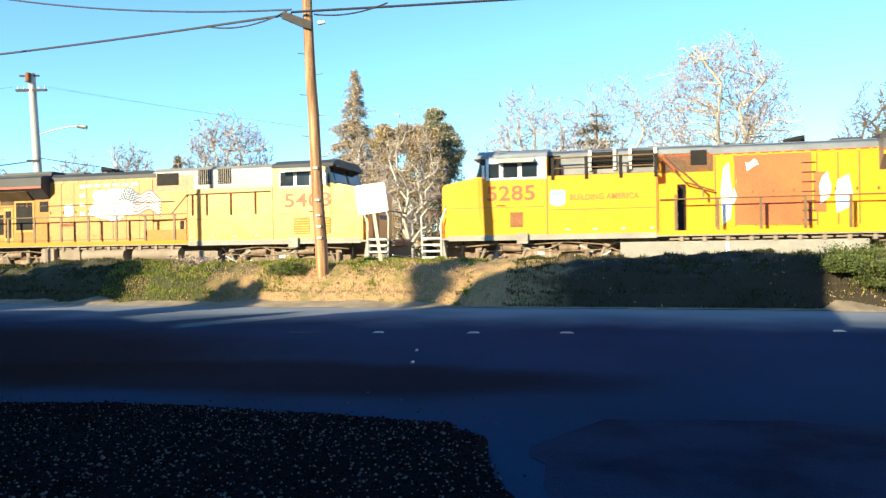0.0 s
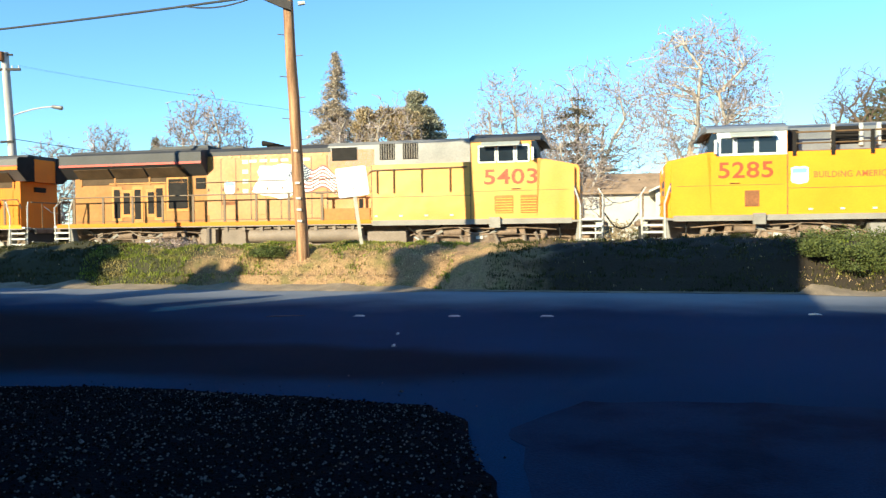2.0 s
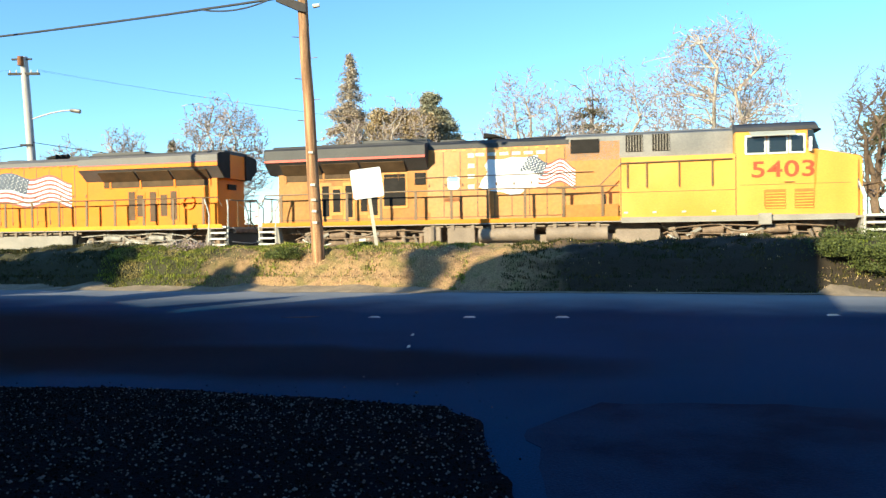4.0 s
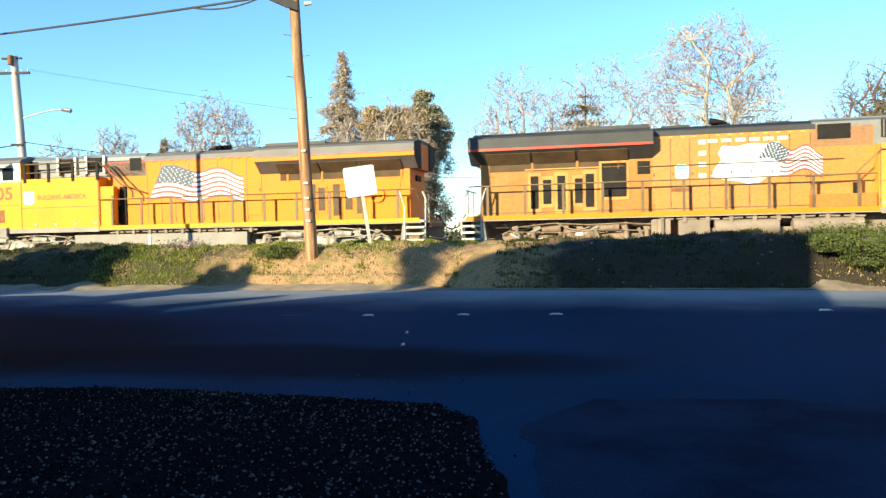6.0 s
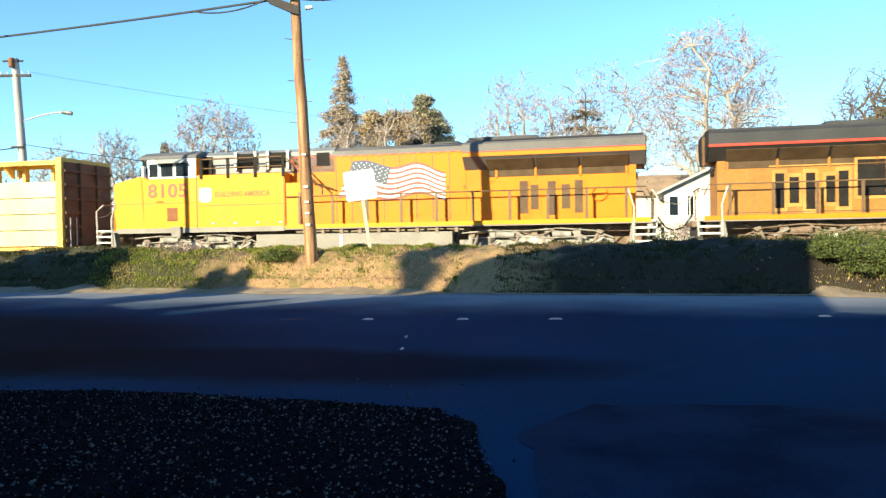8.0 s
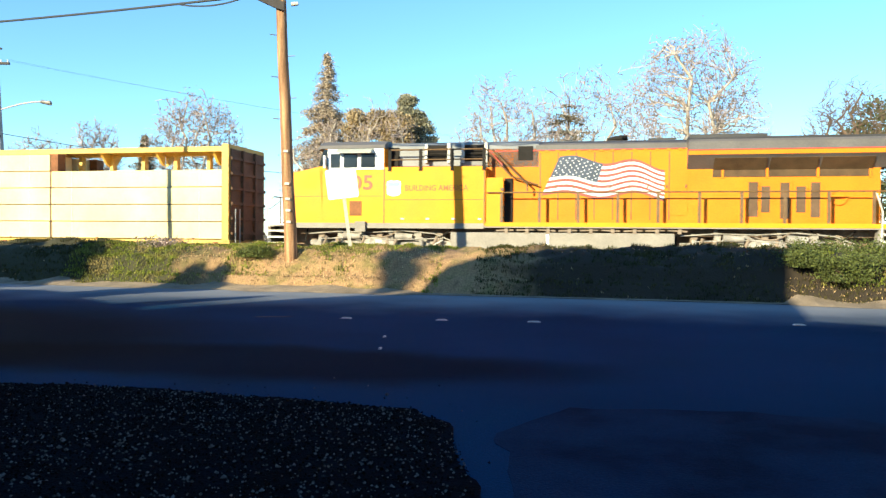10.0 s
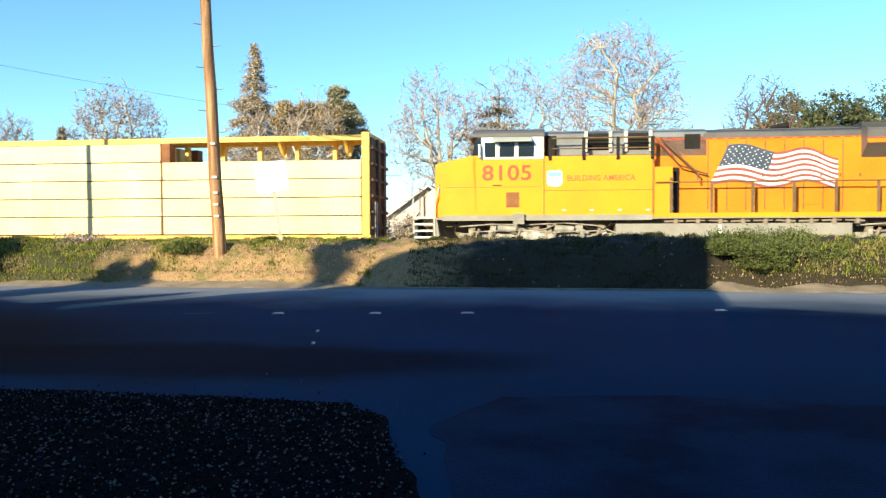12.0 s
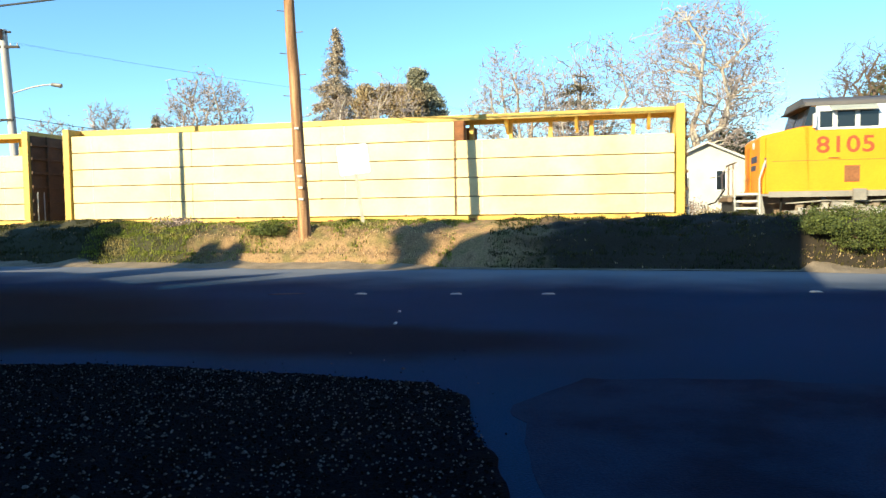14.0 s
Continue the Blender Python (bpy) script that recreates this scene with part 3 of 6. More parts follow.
def sycamore(px, depth, top_y, width, seed, label, dens=2, leaf=500, trunk_share=0.34, bark=None):
    """A bare tree: limbs reach for scattered places in the crown, each from the nearest wood below it."""
    rng = np.random.default_rng(seed)
    pick = random.Random(seed)
    x, y = place(px, depth)
    high = (414 - top_y) / 1328 * depth + 1.7
    wide = width / 1328 * depth
    tree = tagged(new("sycamore_tree"), label, "tree", "bare trees behind the track")
    tree.location = (x, y, -0.3)
    tr = high * 0.018 + 0.05
    fork = high * trunk_share
    centre = np.array([0, 0, (high + fork) / 2 + 0.04 * high])
    radii = np.array([wide / 2, wide * 0.42, (high - fork) / 2 * 1.0])

    def crown(n, inner):
        d = rng.normal(size=(n, 3))
        d /= np.linalg.norm(d, axis=1)[:, None]
        r = rng.uniform(inner, 1.0, n) ** 0.6
        lump = np.array([1 + 0.35 * noise.noise(Vector(v * 2.2) + Vector((seed * 3.1, 0, 0))) for v in d])
        return centre + d * (r * lump)[:, None] * radii

    segs, nodes, girth = [], [], []

    def limb(start, target, r0, r1, depth_, wob, rise):
        s, t = Vector(start), Vector(target)
        n = 5 if depth_ > 1 else 3
        mid = s.lerp(t, 0.45) + Vector((0, 0, rise * (t - s).length))
        last, lr = s, r0
        for k in range(1, n + 1):
            u = k / n
            p = s * (1 - u) ** 2 + mid * 2 * u * (1 - u) + t * u * u
            p += Vector(rng.normal(size=3) * wob * (t - s).length * (1 if k < n else 0.3))
            r = r0 + (r1 - r0) * u
            segs.append((last, p, lr, r, depth_))
            nodes.append(tuple(p)), girth.append(r)
            last, lr = p, r

    limb((0, 0, -0.1), (float(rng.normal() * 0.2), 0, fork), tr * 1.3, tr, 4, 0.02, 0)
    nodes[:], girth[:] = nodes[-2:], girth[-2:]
    for level, count, inner, keep in ((3, 7, 0.35, 0.55), (2, 34 * dens, 0.25, 0.5), (1, 190 * dens, 0.3, 0.55), (0, 700 * dens, 0.35, 0.5)):
        base = np.array(nodes)
        fat = np.array(girth)
        for t in crown(count, inner):
            if t[2] < fork * 0.8:
                continue
            gap = np.linalg.norm(base - t, axis=1) + 1.2 * np.maximum(0, base[:, 2] - t[2] + 0.2)
            k = int(np.argmin(gap + rng.uniform(0, 0.25, len(gap))))
            r0 = max(0.012, fat[k] * keep)
            limb(base[k], t, r0, r0 * 0.4, level, 0.05 if level > 1 else 0.08, 0.12)
    limbs("trunk", [s for s in segs if s[4] >= 2], bark or M_BARK, tree, floor=0.028 * depth / 50)
    limbs("fine_branching", [s for s in segs if s[4] < 2], M_TWIG if not bark else bark, tree, floor=0.020 * depth / 50)
    if leaf:
        tips = [s[1] for s in segs if s[4] == 0]
        centres = [pick.choice(tips) for _ in range(max(8, leaf // 25))]
        pts = []
        for _ in range(leaf):
            c = pick.choice(centres)
            pts.append(c + Vector((pick.gauss(0, 0.35), pick.gauss(0, 0.35), pick.gauss(0, 0.3))))
        leafage("dry_foliage", pts, 0.085 * depth / 50, M_DEADLEAF, tree, pick)
    return tree


def conifer(px, depth, top_y, width, seed, label, material, tiers=34, bare_top=0.25, droop=-0.25, base_share=0.12, leaves=90, category="conifer tree", leaf_size=0.11, flat_tiers=False):
    rng = random.Random(seed)
    x, y = place(px, depth)
    high = (414 - top_y) / 1328 * depth + 1.7
    wide = width / 1328 * depth
    tree = tagged(new("conifer_tree"), label, category)
    tree.location = (x, y, -0.3)
    trunk = [(Vector((0, 0, -0.1)), Vector((0, 0, high * 0.5)), high * 0.016 + 0.05, high * 0.009 + 0.03, 4),
             (Vector((0, 0, high * 0.5)), Vector((0.1, 0, high)), high * 0.009 + 0.03, 0.03, 4)]
    pts = []
    for i in range(tiers):
        k = base_share + (1 - base_share) * (i + rng.uniform(-0.3, 0.3)) / tiers
        k = min(k, 0.99)
        reach = wide / 2 * min(1.0, (1 - k) * 4.0 + 0.2 if flat_tiers else (1 - k) ** 1.15 * 1.9 + 0.05) * rng.uniform(0.7, 1.15)
        for j in range(rng.randint(5, 8)):
            a = rng.random() * 6.28
            ln = reach * rng.uniform(0.6, 1.1)
            s = Vector((0, 0, high * k))
            e = s + Vector((math.cos(a) * ln, math.sin(a) * ln, ln * droop + rng.uniform(-0.1, 0.15)))
            trunk.append((s, e, 0.035, 0.012, 2))
            n = int(leaves * (0.35 if k > 1 - bare_top else 1) * (0.4 + ln / wide))
            for _ in range(n):
                t = rng.random() ** 0.7
                pts.append(s.lerp(e, t) + Vector((rng.gauss(0, 0.11 * (1 + ln * 0.3)), rng.gauss(0, 0.11 * (1 + ln * 0.3)), rng.gauss(-0.05, 0.10))))
    limbs("trunk", trunk, M_DARKBARK, tree)
    leafage("needles", pts, leaf_size * depth / 55, material, tree, rng, 0.3)
    return tree


def leafy(name, x, y, z0, blobs, material, count, size, seed, label, category, trunk=True, bark=None):
    """A crown of loose leaf clumps round a few centres, on a forked trunk."""
    rng = random.Random(seed)
    tree = tagged(new(name), label, category)
    tree.location = (x, y, z0)
    segs = []
    if trunk:
        top = min(b[2] for b in blobs)
        segs.append((Vector((0, 0, -0.2)), Vector((0, 0, top * 0.6)), 0.16, 0.12, 4))
        for b in blobs:
            segs.append((Vector((0, 0, top * 0.55)), Vector(b[:3]), 0.09, 0.03, 3))
    else:
        for b in blobs:
            for _ in range(5):
                segs.append((Vector((b[0] * 0.3, b[1] * 0.3, 0)), Vector(b[:3]) + Vector((rng.gauss(0, b[3] * 0.4), rng.gauss(0, b[3] * 0.4), rng.random() * b[4] * 0.5)), 0.02, 0.006, 2))
    pts = []
    for bx, by, bz, rx, rz in blobs:
        clumps = []
        for _ in range(26):
            u = Vector((rng.gauss(0, 1), rng.gauss(0, 1), rng.gauss(0, 1))).normalized() * rng.uniform(0.55, 1.0)
            clumps.append(Vector((bx + u.x * rx, by + u.y * rx, bz + u.z * rz)))
        for _ in range(count // len(blobs)):
            c = rng.choice(clumps)
            g = 0.22 * rx
            pts.append(c + Vector((rng.gauss(0, g), rng.gauss(0, g), rng.gauss(0, g * 0.7))))
    pts = [p for p in pts if p.z > 0.02]
    limbs("trunk" if trunk else "stems", segs, bark or M_DARKBARK, tree)
    leafage("crown", pts, size, material, tree, rng)
    return tree


def woods():
    conifer(617, 60, 93, 178, 1, "tall narrow conifer with a thin brown top", M_CONIFER, tiers=64, bare_top=0.25, droop=-0.35, leaves=330, leaf_size=0.075)
    x, y = place(705, 56)
    leafy("ivy_covered_tree", x, y, -0.3, [(-1.3, 0, 9.6, 1.1, 1.3), (0.1, 0, 9.8, 1.2, 1.4), (1.4, 0, 9.7, 1.1, 1.3), (-1.2, 0.4, 6.9, 1.5, 2.2), (1.3, 0, 7.0, 1.5, 2.2), (0, 0, 4.8, 2.4, 2.4), (0, 0, 2.4, 2.4, 2.0)], M_IVY, 75000, 0.095, 2,
          "broad tree wrapped in brown and green ivy", "tree")
    x, y = place(770, 58)
    leafy("pine_tree", x, y, -0.3, [(-0.55, 0, 12.1, 0.7, 0.45), (-0.75, 0, 11.3, 0.6, 0.4), (-0.1, 0, 10.9, 0.8, 0.5), (0.5, 0, 10.0, 1.0, 0.8), (0.7, 0, 8.9, 1.05, 0.9), (-0.5, 0, 9.4, 0.9, 0.9), (-0.3, 0, 7.8, 1.35, 1.4), (0.3, 0, 6.2, 1.5, 1.8), (-0.2, 0, 3.6, 1.7, 2.2)], M_PINE, 60000, 0.085, 3,
          "dark green pine with a rounded top", "tree")
    conifer(1042, 55, 165, 150, 4, "layered conifer with flat spreading branches", M_CEDAR, tiers=17, bare_top=0.1, droop=-0.04, leaves=170, leaf_size=0.08, flat_tiers=True)
    conifer(300, 60, 238, 92, 5, "small dark pointed conifer", M_CEDAR, tiers=34, bare_top=0.1, leaves=200, leaf_size=0.08)
    pale = "tall bare sycamore with pale branches and few dry leaves"
    sycamore(712, 44, 185, 150, 11, "forked bare sycamore with a pale trunk", 1, 60, 0.22)
    sycamore(1262, 45, 56, 265, 12, pale, 4, 5000, 0.27)
    sycamore(930, 52, 142, 185, 13, pale, 2, 1400, 0.28)
    sycamore(1075, 57, 135, 220, 14, pale, 2, 1200, 0.28)
    sycamore(1035, 49, 225, 150, 21, "bare sycamore with low pale branches", 2, 300, 0.10)
    sycamore(1545, 46, 135, 160, 15, "bare tree with dark twigs", 2, 0, 0.30, bark=M_DARKBARK)
    sycamore(393, 60, 178, 175, 16, pale, 3, 2600, 0.25)
    sycamore(210, 62, 225, 110, 17, "bare grey tree with upright twigs", 3, 0, 0.15, bark=M_TWIG)
    sycamore(120, 64, 250, 110, 18, "low bare tree with reddish twigs", 2, 300, 0.2)
    sycamore(620, 48, 215, 120, 19, "bare sycamore with arching pale branches", 1, 150, 0.25)
    sycamore(-60, 62, 240, 140, 20, "low bare tree with reddish twigs", 2, 200, 0.2)
    for px, d, top, w, s in ((1600, 62, 170, 4.2, 31), (1680, 58, 160, 4.6, 32), (1770, 60, 150, 4.6, 33)):
        x, y = place(px, d)
        h = (414 - top) / 1328 * d + 1.7
        leafy("evergreen_oak", x, y, -0.3, [(0, 0, h - 1.8, w * 0.5, 1.9), (-w * 0.35, 0.3, h - 3.6, w * 0.42, 2.0), (w * 0.35, 0, h - 3.8, w * 0.42, 2.0), (0, 0, h * 0.4, w * 0.5, 2.2)],
              M_EVERGREEN, 7000, 0.18, s, "dark evergreen oak with a dense crown", "tree")
    # low growth behind the track
    rng = random.Random(77)
    for i in range(26):
        px = -260 + i * 86 + rng.uniform(-25, 25)
        if 860 < px < 1380:
            continue
        d = rng.uniform(47, 56)
        x, y = place(px, d)
        h = rng.uniform(1.6, 2.8)
        leafy("shrub", x, y, -0.3, [(0, 0, h * 0.55, 2.2, h * 0.5), (1.3, 0.4, h * 0.45, 1.6, h * 0.42), (-1.3, -0.2, h * 0.5, 1.6, h * 0.4)],
              rng.choice((M_IVY, M_EVERGREEN, M_DEADLEAF)), 1500, 0.16, 100 + i, "low brown and green shrub behind the track", "shrub", trunk=False)["group"] = "shrubs behind the track"
    for i, (px, d, h) in enumerate(((1125, 37, 2.5), (1175, 36, 2.1), (1228, 37, 2.5), (1300, 36, 2.2), (1345, 37, 2.7), (872, 40, 3.0), (905, 37, 2.3), (960, 38, 2.4), (1035, 37, 2.1))):
        x, y = place(px, d)
        leafy("shrub", x, y, -0.3, [(0, 0, h * 0.5, 0.8, h * 0.45), (0.7, 0.2, h * 0.4, 0.7, h * 0.4), (-0.7, 0, h * 0.45, 0.7, h * 0.4)], (M_IVY, M_EVERGREEN, M_DEADLEAF)[i % 3], 2200, 0.07, 140 + i,
              "low scrubby bush beside the white house", "shrub", trunk=False)["group"] = "shrubs behind the track"
    x, y = place(1312, 52)
    leafy("evergreen_shrub", x, y, -0.3, [(0, 0, 6.3, 1.2, 0.9), (0.8, 0, 5.2, 1.3, 1.0), (-0.8, 0, 5.3, 1.3, 1.0), (0, 0, 3.8, 1.9, 1.3)], M_EVERGREEN, 9000, 0.11, 61, "dark green garden shrub beside the white house", "shrub")


woods()

# bush on the bank
bp = by_edge(9.7, 0.62)
leafy("bank_bush", bp.x, bp.y, ground_z(bp.x, bp.y) - 0.05, [(0, 0, 0.28, 0.55, 0.34), (0.75, 0.1, 0.30, 0.5, 0.34), (-0.5, -0.1, 0.2, 0.4, 0.3), (1.5, 0.1, 0.22, 0.5, 0.3)],
      M_BUSH, 13000, 0.03, 62, "low green bush on the bank", "bush", trunk=False)
bp = by_edge(8.6, 1.05)
leafy("bank_bush", bp.x, bp.y, ground_z(bp.x, bp.y) - 0.05, [(0, 0, 0.2, 0.5, 0.28), (0.5, 0.5, 0.26, 0.55, 0.3), (-0.1, -0.55, 0.16, 0.4, 0.22), (1.3, 0.6, 0.28, 0.6, 0.32), (2.2, 0.5, 0.25, 0.6, 0.3)],
      M_BUSH, 17000, 0.03, 68, "low green bush on the bank", "bush", trunk=False)
bp = by_edge(14.5, 1.2)
leafy("bank_bush", bp.x, bp.y, ground_z(bp.x, bp.y) - 0.05, [(0, 0, 0.28, 0.6, 0.34), (0.9, 0.1, 0.26, 0.6, 0.34)], M_BUSH, 3000, 0.05, 63, "low green bush on the bank", "bush", trunk=False)
bp = by_edge(-8.4, 1.6)
leafy("bank_bush", bp.x, bp.y, ground_z(bp.x, bp.y) - 0.05, [(0, 0, 0.10, 0.5, 0.16), (0.6, 0, 0.08, 0.4, 0.12)], M_DEADLEAF, 1100, 0.04, 64, "dry brown scrub on the crest of the bank", "bush", trunk=False)
bp = by_edge(-4.95, 0.85)
leafy("bank_bush", bp.x, bp.y, ground_z(bp.x, bp.y) - 0.04, [(0, 0, 0.10, 0.35, 0.2), (0.35, 0, 0.1, 0.3, 0.16)], M_BUSH, 4000, 0.03, 65, "bright green weed clump on the bank", "bush", trunk=False)


# ---------- poles, wires, sign ----------
def pole():
    x, y = -3.45, 19.98
    z = ground_z(x, y)
    top = Vector((x - 0.37, y, 9.4))
    root = tagged(new("utility_pole"), "leaning brown wooden utility pole on the bank", "utility pole")
    foot = Vector((x + 0.02, y, z - 0.3))
    b = Build().pipe([foot.lerp(top, i / 8) + Vector((0.012 * math.sin(i * 2.1), 0, 0)) for i in range(9)], [0.172 - 0.006 * i for i in range(9)], 14)
    part("shaft", b, M_POLE, root, smooth=True)

    def at(h):
        return foot.lerp(top, (h - foot.z) / (top.z - foot.z))
    for h in (1.75, 2.05, 2.35, 2.75, 3.6):
        c = at(h)
        part("tag", Build().box(c.x - 0.06, c.x + 0.06, c.y - 0.19, c.y - 0.15, h - 0.03, h + 0.03), M_STEP, root, "small pale metal tag")
    for i in range(6):
        c = at(3.9 + i * 0.55)
        sg = -1 if i % 2 else 1
        part("climbing_step", Build().rod(c, c + Vector((sg * 0.32, -0.05, 0.02)), 0.012), M_STEEL, root)
    c = at(7.42)
    part("bracket", Build().prism([(-0.12, -0.1), (0.12, -0.17), (0.12, 0.05), (-0.62, 0.32), (-0.66, 0.14)], "y", -0.24, -0.15), M_DARKWOOD, root, "dark wooden bracket arm").location = c
    part("insulator", Build().rod(c + Vector((0.3, -0.2, 0.0)), c + Vector((0.48, -0.2, 0.02)), 0.06, 0.05), M_STEP, root)
    return at


pole_at = pole()


def wire(name, a, b, sag, r, label, twist=0.0):
    n = 28
    a, b = Vector(a), Vector(b)
    pts = []
    for i in range(n + 1):
        k = i / n
        p = a.lerp(b, k)
        p.z -= sag * 4 * k * (1 - k)
        pts.append(p)
    ob = part(name, Build().pipe(pts, r, 5), M_WIRE, None, smooth=True)
    return tagged(ob, label, "wire", "overhead wires")




# Unseen pole, inferred from its thin upright shadow on the train
def plain_pole():
    x, y = -14.44, 22.38
    root = tagged(new("utility_pole"), "plain brown wooden utility pole beside the road", "utility pole")
    part("shaft", Build().rod((x, y, ground_z(x, y) - 0.3), (x - 0.12, y, 9.6), 0.10, 0.075, 12), M_POLE, root, smooth=True)
    part("crossarm", Build().box(x - 1.0, x + 0.8, y - 0.16, y - 0.06, 9.0, 9.12), M_DARKWOOD, root)


plain_pole()
at = pole_at
C = at(7.42) + Vector((-0.4, -0.2, 0.25))
wire("overhead_cable", C, (-23.9, 28.0, 8.35), 0.12, 0.034, "thick black overhead cable")
wire("overhead_cable", C + Vector((0, 0, 0.12)), (-23.9, 28.0, 12.9), 0.75, 0.026, "black overhead cable between poles")
wire("overhead_cable", C + Vector((0, 0, 0.05)), (16.6, 15.7, 7.3), 0.03, 0.034, "thick black overhead cable")
wire("overhead_cable", C + Vector((-0.1, 0, 0.10)), C + Vector((-2.6, 1.03, 0.02)), 0.2, 0.022, "slack loop of cable beside the pole")
wire("overhead_cable", C + Vector((0.6, 0, -0.02)), C + Vector((2.6, -0.7, 0.02)), 0.13, 0.022, "slack loop of cable beside the pole")


def far_pole():
    d = 46.0
    x, y = place(57, d)
    root = tagged(new("utility_pole"), "weathered grey utility pole with crossarm and street lamp", "utility pole")
    zt = (420 - 104) / 1328 * d + 1.4 + 0.25
    foot, top = Vector((x + 0.15, y, -0.4)), Vector((x - 0.55, y, zt))

    def up(h):
        return foot.lerp(top, (h - foot.z) / (top.z - foot.z))
    part("shaft", Build().rod(foot, top, 0.27, 0.22, 12), M_POLEGREY, root, smooth=True)
    c = up(zt - 1.05)
    part("crossarm", Build().box(c.x - 0.95, c.x + 0.95, c.y - 0.2, c.y - 0.06, c.z - 0.07, c.z + 0.07), M_DARKWOOD, root)
    c2 = up(zt - 0.15)
    part("top_arm", Build().box(c2.x - 0.7, c2.x + 0.5, c2.y - 0.12, c2.y, c2.z - 0.05, c2.z + 0.05), M_DARKWOOD, root)
    part("transformer", Build().rod(c2 + Vector((-0.05, -0.3, -0.42)), c2 + Vector((-0.05, -0.3, 0.12)), 0.17, 0.17, 12), M_RUST, root, "dark transformer can", smooth=True)
    for dx in (-0.85, -0.45, 0.45, 0.85):
        part("insulator", Build().rod(c + Vector((dx, -0.13, 0.07)), c + Vector((dx, -0.13, 0.24)), 0.045, 0.03), M_STEP, root)
    a = up(zt - 4.4)
    pts = [a + Vector((k * 2.9, -0.4 * k, 0.55 + 0.5 * math.sin(k * 1.7))) for k in (0.05, 0.25, 0.5, 0.75, 0.95)]
    part("lamp_arm", Build().pipe([a + Vector((0.2, 0, 0.15))] + pts, 0.045), M_POLEGREY, root)
    part("lamp_head", Build().rod(pts[-1], pts[-1] + Vector((0.6, -0.05, -0.1)), 0.10, 0.13), M_STEEL, root)
    e = up(zt - 5.4)
    part("lower_crossarm", Build().box(e.x - 0.5, e.x + 0.25, e.y - 0.3, e.y - 0.2, e.z - 0.06, e.z + 0.06), M_DARKWOOD, root)
    wire("power_line", c + Vector((0.85, -0.1, 0.24)), (30, 75, 9), 1.0, 0.005, "thin far power line")
    wire("power_line", c + Vector((0.45, -0.1, 0.24)), (30, 76, 9.4), 1.0, 0.005, "thin far power line")
    wire("power_line", c + Vector((-0.85, -0.1, 0.24)), (-60, 40, 10), 0.8, 0.007, "thin far power line")
    wire("power_line", e + Vector((0, -0.2, 0)), (-40, 36, 5.0), 0.4, 0.03, "black service cable between poles")
    wire("power_line", e + Vector((0, -0.2, 0.2)), (4, 62, 5.8), 0.7, 0.02, "black service cable between poles")


far_pole()


def road_sign():
    x, y = -2.18, 20.6
    z = ground_z(x, y)
    root = tagged(new("road_sign"), "back of a white metal sign on a leaning post", "sign")
    root.matrix_world = pose(x + 0.26, y, z - 0.1, 0, -7.5, 8)
    part("post", Build().box(-0.045, 0.045, -0.03, 0.03, 0, 2.2), M_SIGNPOST, root)
    part("board", Build().box(-0.43, 0.41, -0.05, -0.035, 1.48, 2.29, 0.04), M_SIGN, root)
    for h in (1.7, 2.1):
        part("bolt", Build().rod((0, -0.06, h), (0, -0.02, h), 0.015), M_STEEL, root)


road_sign()


# ---------- houses ----------
def house(name, x, y, turn, w, d, eave, ridge, label, wins=(), gable_wins=(), roof=None):
    """Gabled house; its ridge runs along its own x axis, its gable ends show at +x and -x."""
    root = tagged(new(name), label, "house")
    root.matrix_world = pose(x, y, -0.3, 0, 0, turn)
    b = Build().prism([(-d / 2, 0), (d / 2, 0), (d / 2, eave), (0, ridge - 0.12), (-d / 2, eave)], "x", -w / 2, w / 2)
    wall = part("wall", b, M_STUCCO, root)
    for sg in (-1, 1):
        nx = Build()
        o = 0.35
        sl = (ridge - eave) / (d / 2)
        nx.prism([(0, ridge), (sg * (d / 2 + o), eave - sl * o), (sg * (d / 2 + o), eave - sl * o - 0.12), (0, ridge - 0.12)], "x", -w / 2 - o, w / 2 + o)
        part("roof", nx, roof or M_ROOF, root)
    for wx, wz, ww, wh in wins:
        win = part("window", Build().box(wx - ww / 2 - 0.06, wx + ww / 2 + 0.06, -d / 2 - 0.05, -d / 2 + 0.02, wz - 0.06, wz + wh + 0.06), M_WHITE, root)
        part("pane", Build().box(wx - ww / 2, wx + ww / 2, -d / 2 - 0.06, -d / 2 - 0.045, wz, wz + wh), M_GLASS, win)
    for wy, wz, ww, wh in gable_wins:
        win = part("window", Build().box(-w / 2 - 0.05, -w / 2 + 0.02, wy - ww / 2 - 0.06, wy + ww / 2 + 0.06, wz - 0.06, wz + wh + 0.06), M_WHITE, root)
        part("pane", Build().box(-w / 2 - 0.06, -w / 2 - 0.045, wy - ww / 2, wy + ww / 2, wz, wz + wh), M_GLASS, win)
    return root


hx, hy = place(935, 44)
house("white_house", hx, hy, 75, 7, 4.2, 2.6, 4.1, "small white gabled house behind the track", ((0, 1.0, 0.8, 1.0),), (), M_STUCCO)
hx, hy = place(1137, 50)
house("white_house", hx, hy, -8, 7.0, 5, 4.3, 5.5, "low white house behind the track", ((-2, 1.0, 1.0, 1.0), (1.5, 1.0, 1.0, 1.0)))
hx, hy = place(1262, 43)
house("white_house", hx, hy, 73, 7, 5.0, 4.0, 5.15, "white gabled house with small windows behind the track", (),
      ((2.0, 2.6, 0.42, 1.0), (1.15, 2.6, 0.3, 1.0), (-0.7, 2.6, 0.42, 1.0)), M_STUCCO)


